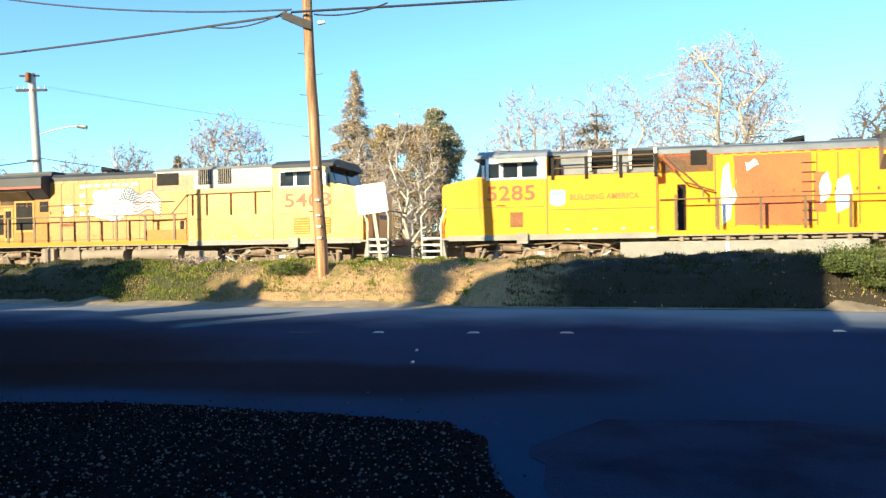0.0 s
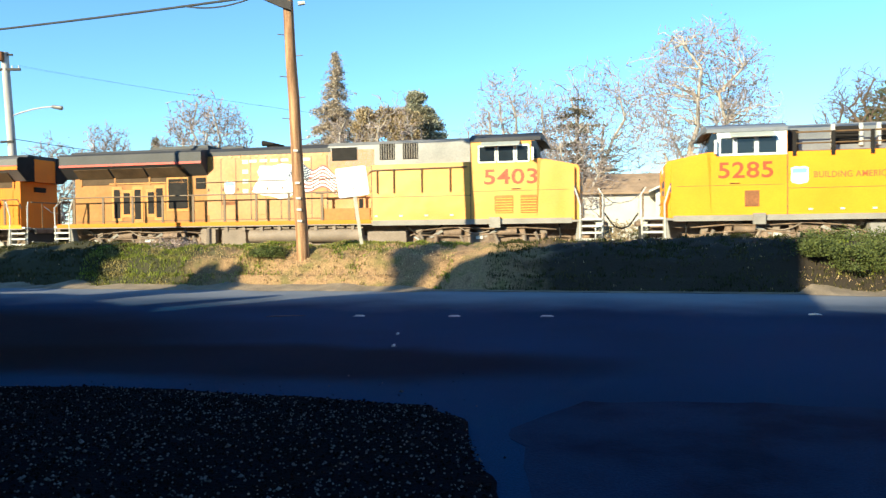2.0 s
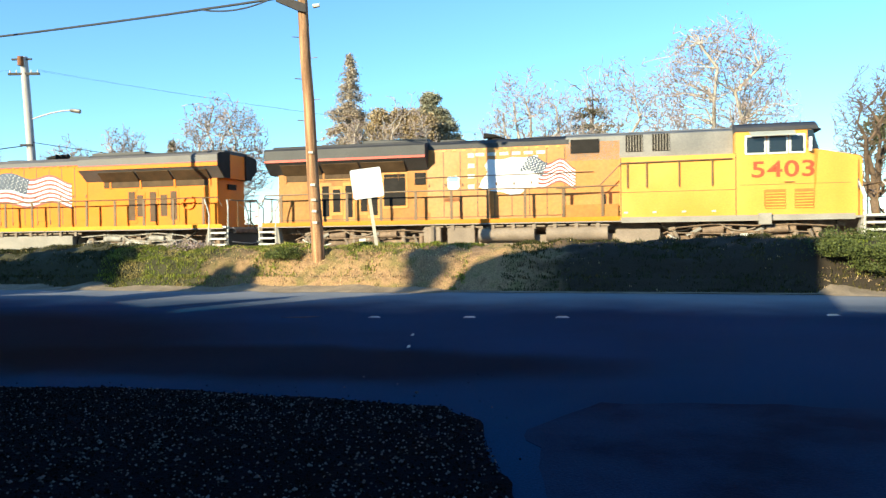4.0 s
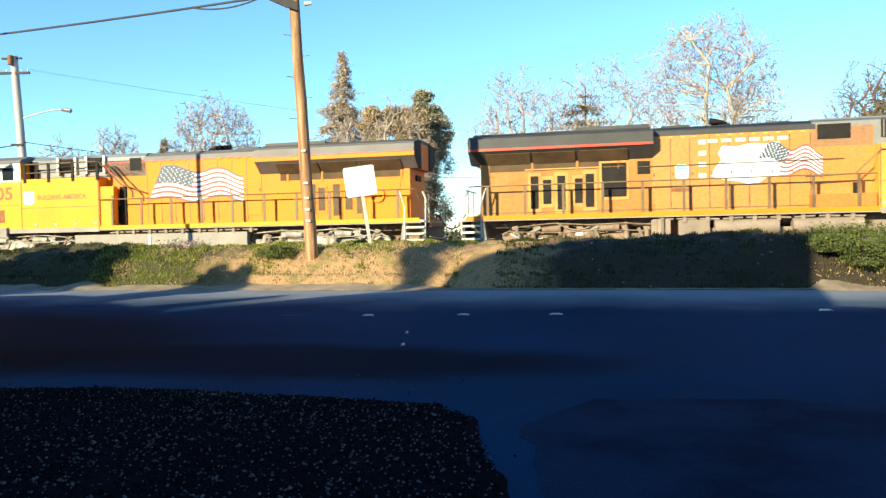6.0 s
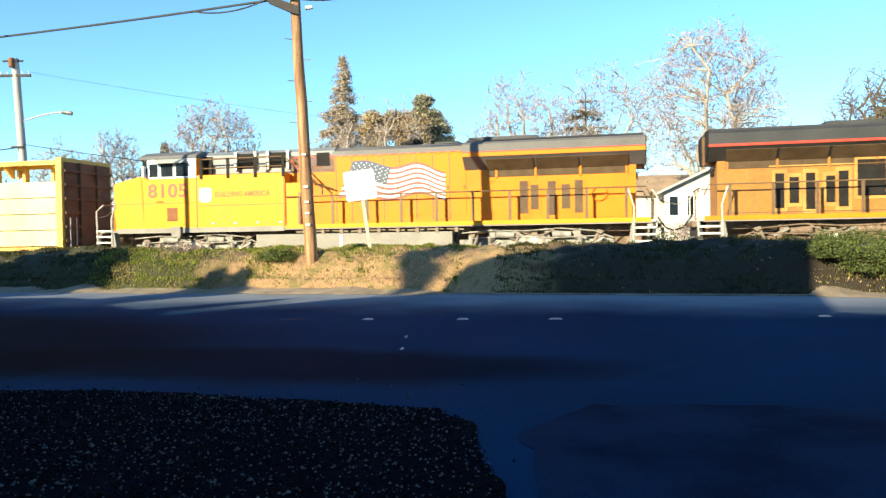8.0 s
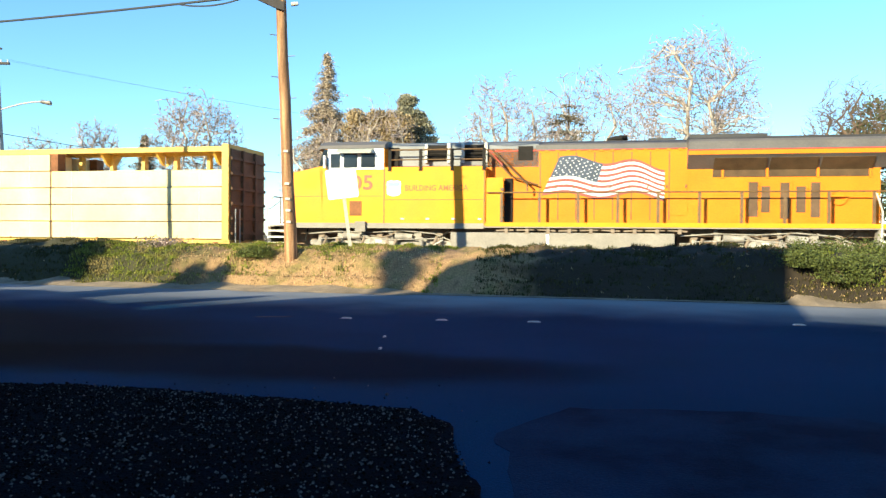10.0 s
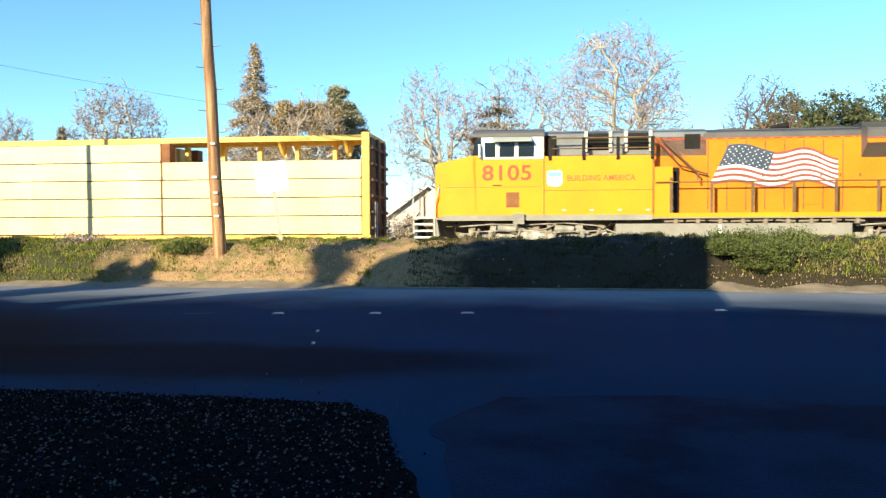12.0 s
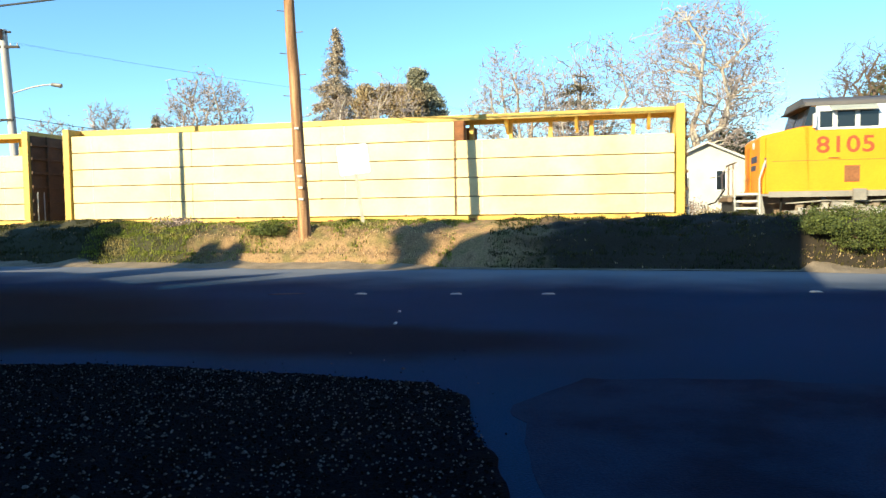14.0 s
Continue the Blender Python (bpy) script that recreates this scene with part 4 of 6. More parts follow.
# unseen houses, hedge and trees added behind the camera to shade road and bank
W_AXIS = Vector((-SUN_TO.y, SUN_TO.x, 0))                # across the sunlight, to the right
SHADE_TURN = math.degrees(math.atan2(W_AXIS.y, W_AXIS.x))


def shade_house(name, profile, depth, label):
    """An unseen, made-up house that casts shade: its front follows a roofline shaped to the shade edge, given as
    (along, height); the roof lies on it.
    """
    root = tagged(new(name), label, "house")
    root.matrix_world = pose(SUN_TO.x * 8, SUN_TO.y * 8, 0, 0, 0, SHADE_TURN)
    x0, x1 = profile[0][0], profile[-1][0]
    part("wall", Build().prism([(x0, -0.1)] + profile + [(x1, -0.1)], "y", -depth, 0), M_STUCCO, root)
    for (xa, za), (xb, zb) in zip(profile, profile[1:]):
        if xb - xa > 0.15:
            part("roof", Build().prism([(xa, za + 0.002), (xb, zb + 0.002), (xb, zb + 0.04), (xa, za + 0.04)], "y", -depth - 0.3, 0.0), M_ROOF, root)
    n = int((x1 - x0) / 3.0)
    for i in range(n):
        wx = x0 + (i + 0.5) * (x1 - x0) / n
        win = part("window", Build().box(wx - 0.55, wx + 0.55, -0.02, 0.04, 1.0, 2.3), M_WHITE, root)
        part("pane", Build().box(wx - 0.48, wx + 0.48, 0.03, 0.05, 1.07, 2.23), M_GLASS, win)
    return root


shade_house("tall_shade_house", [(-13.07, 6.85), (-12.5, 7.38), (-12.12, 7.85), (-12.04, 8.35), (-11.85, 8.74), (-11.47, 9.02), (-11.1, 9.33), (-10.64, 9.66), (-10.2, 10.05), (-9.4, 10.5), (-8.4, 10.9),
                              (-4.92, 10.95), (-4.66, 9.3), (-4.4, 9.06), (-3.4, 7.97)], 7.0, "unseen tall house shape added to shade road and bank")
shade_house("side_shade_house", [(-3.38, 7.95), (2.0, 7.9), (9.5, 7.6)], 6.0, "unseen lower house shape added to shade the road")
shade_house("low_shade_block", [(-21.0, 5.35), (-19.6, 5.72), (-18.5, 5.80), (-16.2, 5.60), (-14.66, 5.52), (-14.5, 6.3), (-14.22, 6.85), (-13.9, 6.6), (-13.74, 5.6), (-13.09, 5.40)], 4.0,
               "unseen low block with a peak, added to shade the road")


# Unseen cypresses added; heights set by where the shade must end
def hedge():
    rng = random.Random(21)
    rows = [(-17.7, 7.7, 0.7), (-17.15, 7.8, 0.5)] + [(-21.6, 8.0, 0.6), (-22.3, 8.2, 0.7), (-23.2, 7.9, 0.8), (-24.1, 7.5, 0.9), (-25.0, 7.0, 0.9)] + [(-26.2 - k * 1.4, 6.8 + rng.uniform(-0.4, 0.4), 0.9) for k in range(10)]
    for i, (w, top, wide) in enumerate(rows):
        p = W_AXIS * w + SUN_TO * 8
        leafy("shade_cypress", p.x, p.y, 0, [(0, 0, top * 0.20, wide * 1.15, top * 0.20), (0, 0, top * 0.52, wide * 1.1, top * 0.22), (0, 0, top * 0.82, wide * 0.85, top * 0.16)], M_EVERGREEN, 12000, 0.17, 300 + i,
              "unseen cypress added to shade bank and road", "tree", trunk=False)["group"] = "row of cypresses"


hedge()
# Unseen oak crown added for the blurred shadow band on the bank
p = W_AXIS * -12.0 + SUN_TO * 24
crown = [(W_AXIS * dw + Vector((0, 0, z)), r) for dw, z, r in ((-0.9, 14.3, 0.42), (-1.15, 14.8, 0.4), (-0.75, 13.7, 0.3), (-0.95, 15.2, 0.4))]
leafy("evergreen_oak", p.x, p.y, 0, [(c.x, c.y, c.z, r, r * 0.9) for c, r in crown], M_EVERGREEN, 2400, 0.16, 91, "unseen slender oak added to throw a blurred shadow", "tree")

# ---------- the train ----------
MOVING, WHEELS = [], []
RUN = [(0, -10.07), (0.5, -8.09), (1, -6.07), (1.5, -4.05), (2, -2.03), (2.5, -0.02), (3, 1.98), (5.5, 11.87), (6, 13.81), (6.5, 15.74),
       (7, 17.68), (7.5, 19.62), (8, 21.55), (10.5, 31.50), (11, 33.46), (11.5, 35.39), (12, 37.30), (12.5, 39.22), (13, 41.13), (13.5, 43.05), (14, 44.98)]


def side_plate(b, x0, x1, z0, z1, y, sg, proud=0.012):
    """A thin raised plate on a body side; sg says which side it faces."""
    return b.box(x0, x1, y * sg - 0.01 * sg, (y + proud) * sg, z0, z1)


def truck(parent, xc, flip, metal):
    """Three-axle locomotive truck: side frames with journals, springs and brake gear; wheelsets below it."""
    b = Build()
    for sg in (-1, 1):
        y = 1.06 * sg
        for e in (-2.55, -1.55, -0.55, 0.55, 1.55):
            b.prism([(e, 0.82), (e + 0.25, 1.20), (e + 0.75, 1.20), (e + 1.0, 0.82), (e + 1.0, 0.62), (e + 0.7, 0.92), (e + 0.3, 0.92), (e, 0.62)], "y", y - 0.07, y + 0.07)
        b.box(-2.6, 2.6, y - 0.06, y + 0.06, 1.02, 1.20, 0.02)
    tr = part("truck", b, metal, parent, "dusty brown three-axle truck frame")
    tr.location = (xc, 0, 0)
    for sg in (-1, 1):
        y = 1.13 * sg
        for x in (-1.85, 0.0, 1.85):
            part("axle_box", Build().box(x - 0.2, x + 0.2, y - 0.06, y + 0.09, 0.40, 1.10, 0.08), metal, tr)
            part("axle_cap", Build().rod((x, y + 0.08 * sg, 0.54), (x, y + 0.16 * sg, 0.54), 0.14, 0.12, 12), M_RUST, tr, "rust-brown round axle cap")
            for k in (-0.32, 0.32):
                part("coil_spring", Build().rod((x + k, y + 0.1 * sg, 0.86), (x + k, y + 0.1 * sg, 1.30), 0.085, 0.085, 10), M_TANK if k > 0 else metal, tr)
        for x in (-0.95, 0.95):
            part("brake_cylinder", Build().rod((x - 0.34, y + 0.14 * sg, 1.36), (x + 0.28, y + 0.14 * sg, 1.33), 0.125, 0.10, 12), metal, tr, smooth=True)
            part("hanger", Build().prism([(x - 0.62, 1.62), (x - 0.5, 1.62), (x - 0.42, 1.2), (x - 0.56, 1.12)], "y", y, y + 0.08 * sg), metal, tr)
            part("brake_lever", Build().prism([(x + 0.3, 1.38), (x + 0.75, 1.16), (x + 0.8, 1.22), (x + 0.36, 1.46)], "y", y + 0.12 * sg, y + 0.17 * sg), M_UNDERLIGHT, tr)
        part("brake_pipe", Build().pipe([(-2.6, y + 0.12 * sg, 1.42), (-1.5, y + 0.14 * sg, 1.50), (-0.3, y + 0.12 * sg, 1.47), (0.9, y + 0.16 * sg, 1.54), (2.0, y + 0.14 * sg, 1.44), (2.6, y + 0.12 * sg, 1.2)], 0.024), metal, tr)
        part("air_line", Build().pipe([(-2.2, y + 0.16 * sg, 1.24), (-0.6, y + 0.18 * sg, 1.30), (0.4, y + 0.18 * sg, 1.22), (2.3, y + 0.16 * sg, 1.28)], 0.022), metal, tr)
        for k in range(7):
            x = -2.3 + k * 0.72
            part("bracket", Build().prism([(x, 1.2), (x + 0.2, 1.18), (x + 0.26, 1.44 + 0.1 * (k % 2)), (x + 0.05, 1.5)], "y", y - 0.1 * sg, y + (0.02 + 0.05 * (k % 3)) * sg), metal if k % 3 else M_TANK, tr)
        for x0, z0 in ((-2.35, 0.98), (-0.35, 1.40), (1.2, 1.06)):
            part("hose_loop", Build().pipe([(x0 + 1.1 * k / 8, y + 0.17 * sg, z0 - 0.16 * math.sin(k / 8 * math.pi) + 0.02 * k) for k in range(9)], 0.026), M_STEP if x0 > 0 else M_TANK, tr)
        for x in (-2.0, -0.6, 0.6, 2.0):
            part("shock_absorber", Build().rod((x - 0.12, y + 0.15 * sg, 0.86), (x + 0.1, y + 0.15 * sg, 1.34), 0.045, 0.06, 8), M_TANK, tr)
        part("side_frame_plate", Build().prism([(-0.95, 0.7), (0.95, 0.7), (0.5, 1.22), (0.28, 1.32), (-0.28, 1.32), (-0.5, 1.22)], "y", y + 0.1 * sg, y + 0.16 * sg), metal, tr)
        part("frame_tag", Build().box(-0.12, 0.12, y + 0.16 * sg, y + 0.17 * sg, 1.12, 1.24), M_STEP, tr)
        part("sand_hose", Build().pipe([(-2.7, y, 1.6), (-2.75, y + 0.1 * sg, 1.2), (-2.5, y + 0.05 * sg, 0.7)], 0.03), M_BLACK, tr)
        part("cable", Build().pipe([(2.6, y + 0.1 * sg, 1.6), (2.2, y + 0.16 * sg, 1.3), (1.7, y + 0.16 * sg, 1.36), (1.3, y + 0.1 * sg, 1.62)], 0.026), M_BLACK, tr)
    for x in (-1.85, 0.0, 1.85):
        wb = Build()
        for yy in (-0.75, 0.75):
            wb.rod((0, yy - 0.07, 0), (0, yy + 0.07, 0), 0.53, 0.53, 24)
            wb.rod((0, yy - 0.1 * (1 if yy > 0 else -1), 0), (0, yy - 0.07 * (1 if yy > 0 else -1), 0), 0.56, 0.56, 24)
            for i in range(4):
                a = i * math.pi / 2
                wb.rod((0.32 * math.cos(a), yy - 0.085, 0.32 * math.sin(a)), (0.32 * math.cos(a), yy + 0.085, 0.32 * math.sin(a)), 0.05, 0.05, 8)
        wb.rod((0, -1.0, 0), (0, 1.0, 0), 0.09, 0.09, 10)
        w = part("wheelset", wb, M_STEEL, tr, "worn steel wheelset")
        WHEELS.append((w, x, 0.53, flip))
    return tr


def flag_mark(parent, x0, x1, z0, z1, y, sg, white_only=False):
    """A waving flag painted on the hood: navy field with pale dots and wavy stripes, as thin raised strips."""
    side = -1 if sg > 0 else 1
    n = 22

    def pt(k, h):
        wave = 0.15 * math.sin(k * 11.0 - 0.5 + 0.6 * h) * (0.45 + k * 0.55) - 0.10 * k
        slant = 0.60 * (1 - h)
        x = x0 + (x1 - x0) * k - slant * (1 if side > 0 else 1) * (1 - k)
        return x, z0 + 0.14 + (z1 - z0 - 0.28) * h * (1 - 0.18 * k) + wave + 0.1

    def strip(name, k0, k1, h0, h1, material, proud):
        ks = [k0 + (k1 - k0) * i / n for i in range(n + 1)]
        edge = [pt(a, h0) for a in ks] + [pt(a, h1) for a in reversed(ks)]
        if side < 0:
            edge = [(x0 + x1 - q[0], q[1]) for q in edge]
        return part(name, Build().prism(edge, "y", y * sg, (y + proud) * sg), material, flag)
    flag = part("flag_emblem", Build().prism([(x0 + 0.1, z0 + 0.4), (x0 + 0.14, z0 + 0.4), (x0 + 0.16, z0 + 0.5), (x0 + 0.12, z0 + 0.5)], "y", y * sg, (y + 0.006) * sg), M_WHITE, parent, "painted waving flag emblem")
    for i in range(13):
        strip("stripe", 0.0, 1.0, i / 13, (i + 1) / 13, M_WHITE if i % 2 else M_FLAGRED, 0.006)
    strip("field", 0.0, 0.42, 6 / 13, 1.0, M_FLAGBLUE, 0.010)
    stars = Build()
    for r in range(8):
        for c in range(7):
            x, z = pt(0.028 + c * 0.058 + 0.02 * (r % 2), 0.50 + r * 0.062)
            if side < 0:
                x = x0 + x1 - x
            stars.prism([(x + 0.021 * math.cos(a), z + 0.021 * math.sin(a)) for a in [j * math.tau / 6 for j in range(6)]], "y", (y + 0.008) * sg, (y + 0.014) * sg)
    tagged(part("stars", stars, M_WHITE, flag), kind="stuff")
    if white_only:
        ov = Build()
        worn = [(1.25, 0.15), (1.6, 0.12), (1.85, -0.06), (2.2, -0.10), (2.45, 0.0), (2.9, 0.06), (3.3, 0.2), (3.2, 0.42), (2.98, 0.72), (3.08, 0.92), (2.96, 1.15), (2.5, 1.12), (2.1, 1.2), (1.7, 1.16), (1.25, 1.24)]
        ov.prism([(x0 + a, z0 + c) for a, c in worn], "y", y * sg, (y + 0.009) * sg)
        part("faded_patch", ov, M_WHITE, flag, "peeled white patch of the emblem")


def shield_mark(parent, xc, zc, w, h, y, sg):
    pts = [(-0.5, 0.42), (-0.25, 0.5), (0, 0.46), (0.25, 0.5), (0.5, 0.42), (0.5, -0.3), (0.4, -0.42), (0, -0.5), (-0.4, -0.42), (-0.5, -0.3)]
    s = part("shield_emblem", Build().prism([(xc + a * w, zc + c * h) for a, c in pts], "y", y * sg, (y + 0.006) * sg), M_WHITE, parent, "white and blue shield emblem")
    part("shield_bar", Build().box(xc - 0.42 * w, xc + 0.42 * w, (y + 0.004) * sg, (y + 0.011) * sg, zc + 0.12 * h, zc + 0.38 * h), M_LIGHTBLUE, s)


def locomotive(label, number, sg, paint, hood_paint, wing_paint, top_paint, low_paint, slogan, style):
    """Six-axle freight locomotive. Its front coupler is the origin, it runs back along +x, rails at z = 0. sg: the side with the marks."""
    L, Y, H = 22.1, 1.5, 1.02
    loco = tagged(new("locomotive"), label, "locomotive", "locomotives")
    flip = -1 if sg > 0 else 1
    turn = pose(0, 0, 0, 90, 0, 0) if sg < 0 else pose(0, 0, 0, 90, 0, 180)

    def mark(name, text, xc, zc, size, material, y=Y, bold=0.0, width=None):
        m = Matrix.Translation((xc, (y + 0.005) * sg, zc)) @ turn
        return lettering(name, text, size, material, loco, m, bold, 1.05, width)

    # frame and deck
    fr = Build().box(0.9, L - 0.9, -0.95, 0.95, 1.42, 1.66, 0.03).box(0.9, L - 0.9, -0.5, 0.5, 0.9, 1.42)
    part("underframe", fr, M_UNDER, loco, "grimy steel underframe")
    part("deck", Build().box(1.3, L - 0.75, -Y, Y, 1.66, 1.73), M_UNDERLIGHT, loco)
    for s in (-1, 1):
        part("side_sill", Build().box(8.55, L - 0.8, Y * s, (Y + 0.012) * s, 1.70, 1.84), low_paint, loco, "yellow sill stripe")
        pc = Build()
        for i in range(9):
            pc.rod((8.9 + i * 0.7, 1.36 * s, 1.56 + 0.02 * (i % 3)), (9.5 + i * 0.7, 1.36 * s, 1.56 + 0.02 * ((i + 1) % 3)), 0.035, 0.035, 6)
            pc.box(9.2 + i * 0.7, 9.32 + i * 0.7, 1.3 * s, 1.44 * s, 1.48, 1.66)
        part("pipe_run", pc, M_TANK, loco, "dusty pipes under the walkway")
    # nose
    nose = Build().prism([(1.36, 1.74), (2.75, 1.74), (2.75, 3.80), (2.5, 3.78), (1.44, 3.56), (1.36, 3.46)], "y", -Y + 0.14, Y - 0.14)
    nose.prism([(1.52, 1.74), (2.75, 1.74), (2.75, 3.76), (2.5, 3.74), (1.60, 3.54), (1.52, 3.46)], "y", -Y, Y)
    nb = part("nose", nose, paint, loco)
    part("nose_door", Build().box(1.34, 1.37, 0.25, 0.85, 1.8, 3.3), hood_paint, nb)
    part("nose_wing_emblem", Build().box(1.345, 1.365, -0.9, 0.1, 2.75, 2.95).box(1.345, 1.365, -0.7, 0.1, 2.5, 2.66), M_BLUE, nb, "blue winged emblem")
    part("headlight", Build().rod((1.33, -0.35, 3.3), (1.4, -0.35, 3.3), 0.11, 0.11, 12), M_WHITE, nb)
    part("nose_side_bar", Build().box(1.5, 1.53, -Y - 0.005, Y + 0.005, 2.55, 2.85), M_BLUE, nb)
    # cab
    cab = part("cab", Build().prism([(2.75, 1.74), (5.0, 1.74), (5.0, 4.40), (2.82, 4.40), (2.62, 3.76)], "y", -Y, Y), paint, loco)
    part("cab_roof", Build().prism([(-Y - 0.04, 4.40), (Y + 0.04, 4.40), (Y - 0.02, 4.52), (Y - 0.45, 4.69), (-Y + 0.45, 4.69), (-Y + 0.02, 4.52)], "x", 2.62, 5.02), top_paint, loco, "grey cab roof")
    part("roof_visor", Build().prism([(2.75, 4.4), (2.75, 4.5), (2.5, 4.42), (2.5, 4.38)], "y", -Y + 0.15, Y - 0.15), M_DARKGREY, cab)
    for s in (-1, 1):
        band = Build()
        side_plate(band, 2.93, 4.98, 3.66, 4.40, Y, s, 0.004)
        part("window_band", band, M_WHITE if style != "brown" else M_PALEYELLOW, cab, "pale band round the cab windows")
        for a, c in ((3.04, 3.40), (3.53, 4.03), (4.16, 4.68)):
            wn_ = part("side_window", Build().box(a - 0.05, c + 0.05, Y * s, (Y + 0.02) * s, 3.68, 4.28, 0.03), M_WHITE, cab, "white window frame")
            part("pane", Build().box(a, c, (Y + 0.012) * s, (Y + 0.026) * s, 3.73, 4.22), M_GLASS, wn_)
        part("sunshade", Build().prism([(Y * s, 4.40), ((Y + 0.32) * s, 4.24), ((Y + 0.32) * s, 4.21), (Y * s, 4.36)], "x", 3.3, 4.6), M_AWNING, cab, "pale grey awning over the cab window")
        part("mirror", Build().box(2.84, 2.9, (Y + 0.03) * s, (Y + 0.2) * s, 3.72, 4.15), M_WHITE, cab)
    for y0 in (-1.25, 0.08):
        ws = Build().prism([(2.60, 3.82), (2.62, 3.80), (2.79, 4.36), (2.76, 4.37)], "y", y0, y0 + 1.17)
        part("windshield", ws, M_GLASS, cab, "tinted windshield pane")
    for s in (-1, 1):
        part("windshield_corner", Build().prism([(2.60, 3.79), (2.93, 3.79), (2.93, 4.38), (2.77, 4.38)], "y", (Y - 0.2) * s, (Y + 0.006) * s), M_GLASS, cab)
    part("number_board", Build().box(2.66, 2.72, -0.5, 0.5, 4.42, 4.6), M_BLACK, cab)
    # Black panel stands in for the shaded recess behind the cab
    for s in (-1, 1) if style != "brown" else ():
        part("cab_recess_panel", Build().box(5.03, 5.42, H * s, (H + 0.02) * s, 3.74, 4.46, 0.02), M_BLACK, cab, "black panel for the shaded recess behind the cab")
    # low body beside the front hood
    low = part("equipment_body", Build().box(5.0, 8.55, -Y, Y, 1.74, 3.74, 0.02), paint, loco)
    for s in (-1, 1):
        part("body_seam", Build().box(5.02, 8.53, Y * s, (Y + 0.006) * s, 2.60, 2.615), M_RAILING, low)
        part("lower_strip", Build().box(1.6, 8.5, Y * s, (Y + 0.014) * s, 1.62, 1.80), M_UNDERLIGHT, low, "dusty grey lower strip")
        part("step_hatch", Build().box(3.75, 4.18, Y * s, (Y + 0.012) * s, 2.06, 2.56), M_RUST if style != "brown" else hood_paint, cab, "rusty square step hatch")
        part("jacking_lug", Build().box(3.98, 4.35, Y * s, (Y + 0.12) * s, 1.50, 1.85), M_UNDERLIGHT, low)
        part("nose_seam", Build().box(1.7, 4.9, Y * s, (Y + 0.006) * s, 2.73, 2.742), M_RAILING, low)
        part("cab_seam", Build().box(4.985, 5.015, Y * s, (Y + 0.01) * s, 1.8, 3.74), M_RAILING, low)
        part("body_end_seam", Build().box(8.50, 8.53, Y * s, (Y + 0.012) * s, 1.8, 3.72), M_RAILING, low)
        part("grab_iron", Build().pipe([(3.3, (Y + 0.03) * s, 2.80), (3.6, (Y + 0.05) * s, 2.80)], 0.014), M_RAILING, low)
        for i in range(4):
            part("sill_lamp", Build().box(5.6 + i * 0.9, 5.72 + i * 0.9, Y * s, (Y + 0.02) * s, 1.92, 1.98), M_STEP, low)
    # front hood above it
    part("front_hood", Build().prism([(-H, 3.74), (H, 3.74), (H, 4.50), (H - 0.2, 4.64), (-H + 0.2, 4.64), (-H, 4.50)], "x", 5.02, 10.3), M_GREY if style != "brown" else M_CHALKGREY, loco, "grey front hood")
    for s in (-1, 1):
        spans = ((6.45, 7.15), (7.75, 8.45)) if style != "brown" else ((6.95, 7.5), (7.8, 8.35))
        for a, c in spans:
            gr = part("louvre", Build().box(a, c, H * s, (H + 0.02) * s, 3.96, 4.52), M_BLACK, loco, "dark louvred grille")
            if style != "brown":
                for e in (a - 0.10, c):
                    part("louvre_frame", Build().box(e, e + 0.10, H * s, (H + 0.10) * s, 3.9, 4.58), M_STEP, gr)
                for i in range(5):
                    part("slat", Build().prism([((H + 0.02) * s, 4.02 + i * 0.1), ((H + 0.07) * s, 3.99 + i * 0.1), ((H + 0.07) * s, 4.0 + i * 0.1), ((H + 0.02) * s, 4.04 + i * 0.1)], "x", a, c), M_BLACK, gr)
            else:
                for i in range(6):
                    part("slat", Build().box(a + 0.02 + i * 0.09, a + 0.045 + i * 0.09, (H + 0.018) * s, (H + 0.05) * s, 3.97, 4.51), M_UNDERLIGHT, gr)
        part("square_grille", Build().box(9.6, 10.1, H * s, (H + 0.02) * s, 3.96, 4.44) if style != "brown" else Build().box(9.2, 10.15, H * s, (H + 0.02) * s, 3.98, 4.44), M_BLACK, loco, "dark square grille")
        # upper walkway rail
        if style != "brown":
            for x in (5.2, 6.3, 7.4, 8.5):
                part("rail_post", Build().box(x - 0.055, x + 0.055, (Y - 0.02) * s, (Y + 0.03) * s, 3.60, 4.34), M_BLACK, loco, "dark upper rail post")
            part("upper_handrail", Build().pipe([(5.2, Y * s, 4.32), (8.55, Y * s, 4.32), (9.4, (Y - 0.2) * s, 3.4), (10.3, (Y - 0.3) * s, 3.1)], 0.028), M_RAILING, loco)
            part("middle_rail", Build().pipe([(5.2, Y * s, 3.98), (8.5, Y * s, 3.98)], 0.022), M_RAILING, loco)
            part("stair_rail", Build().pipe([(8.75, (Y - 0.1) * s, 4.30), (9.95, (Y - 0.1) * s, 3.12), (9.95, (Y - 0.1) * s, 2.9)], 0.032), M_RAILING, loco)
            part("stair_stripe", Build().prism([(8.7, 4.22), (9.1, 3.82), (9.1, 3.72), (8.7, 4.12)], "y", (Y - 0.14) * s, (Y - 0.1) * s), M_REDSTRIPE, loco, "red sloping stripe beside the stair")
            bx = part("stair_box", Build().box(8.55, 9.15, (Y - 0.3) * s, (Y - 0.05) * s, 1.74, 3.35, 0.02), paint, loco)
            # Black sheet set back here paints the shade of the stair recess
            part("stair_recess", Build().box(9.15, 9.42, (Y - 0.5) * s, (Y - 0.42) * s, 1.76, 3.35), M_BLACK, bx, "black sheet for the shaded stair recess")
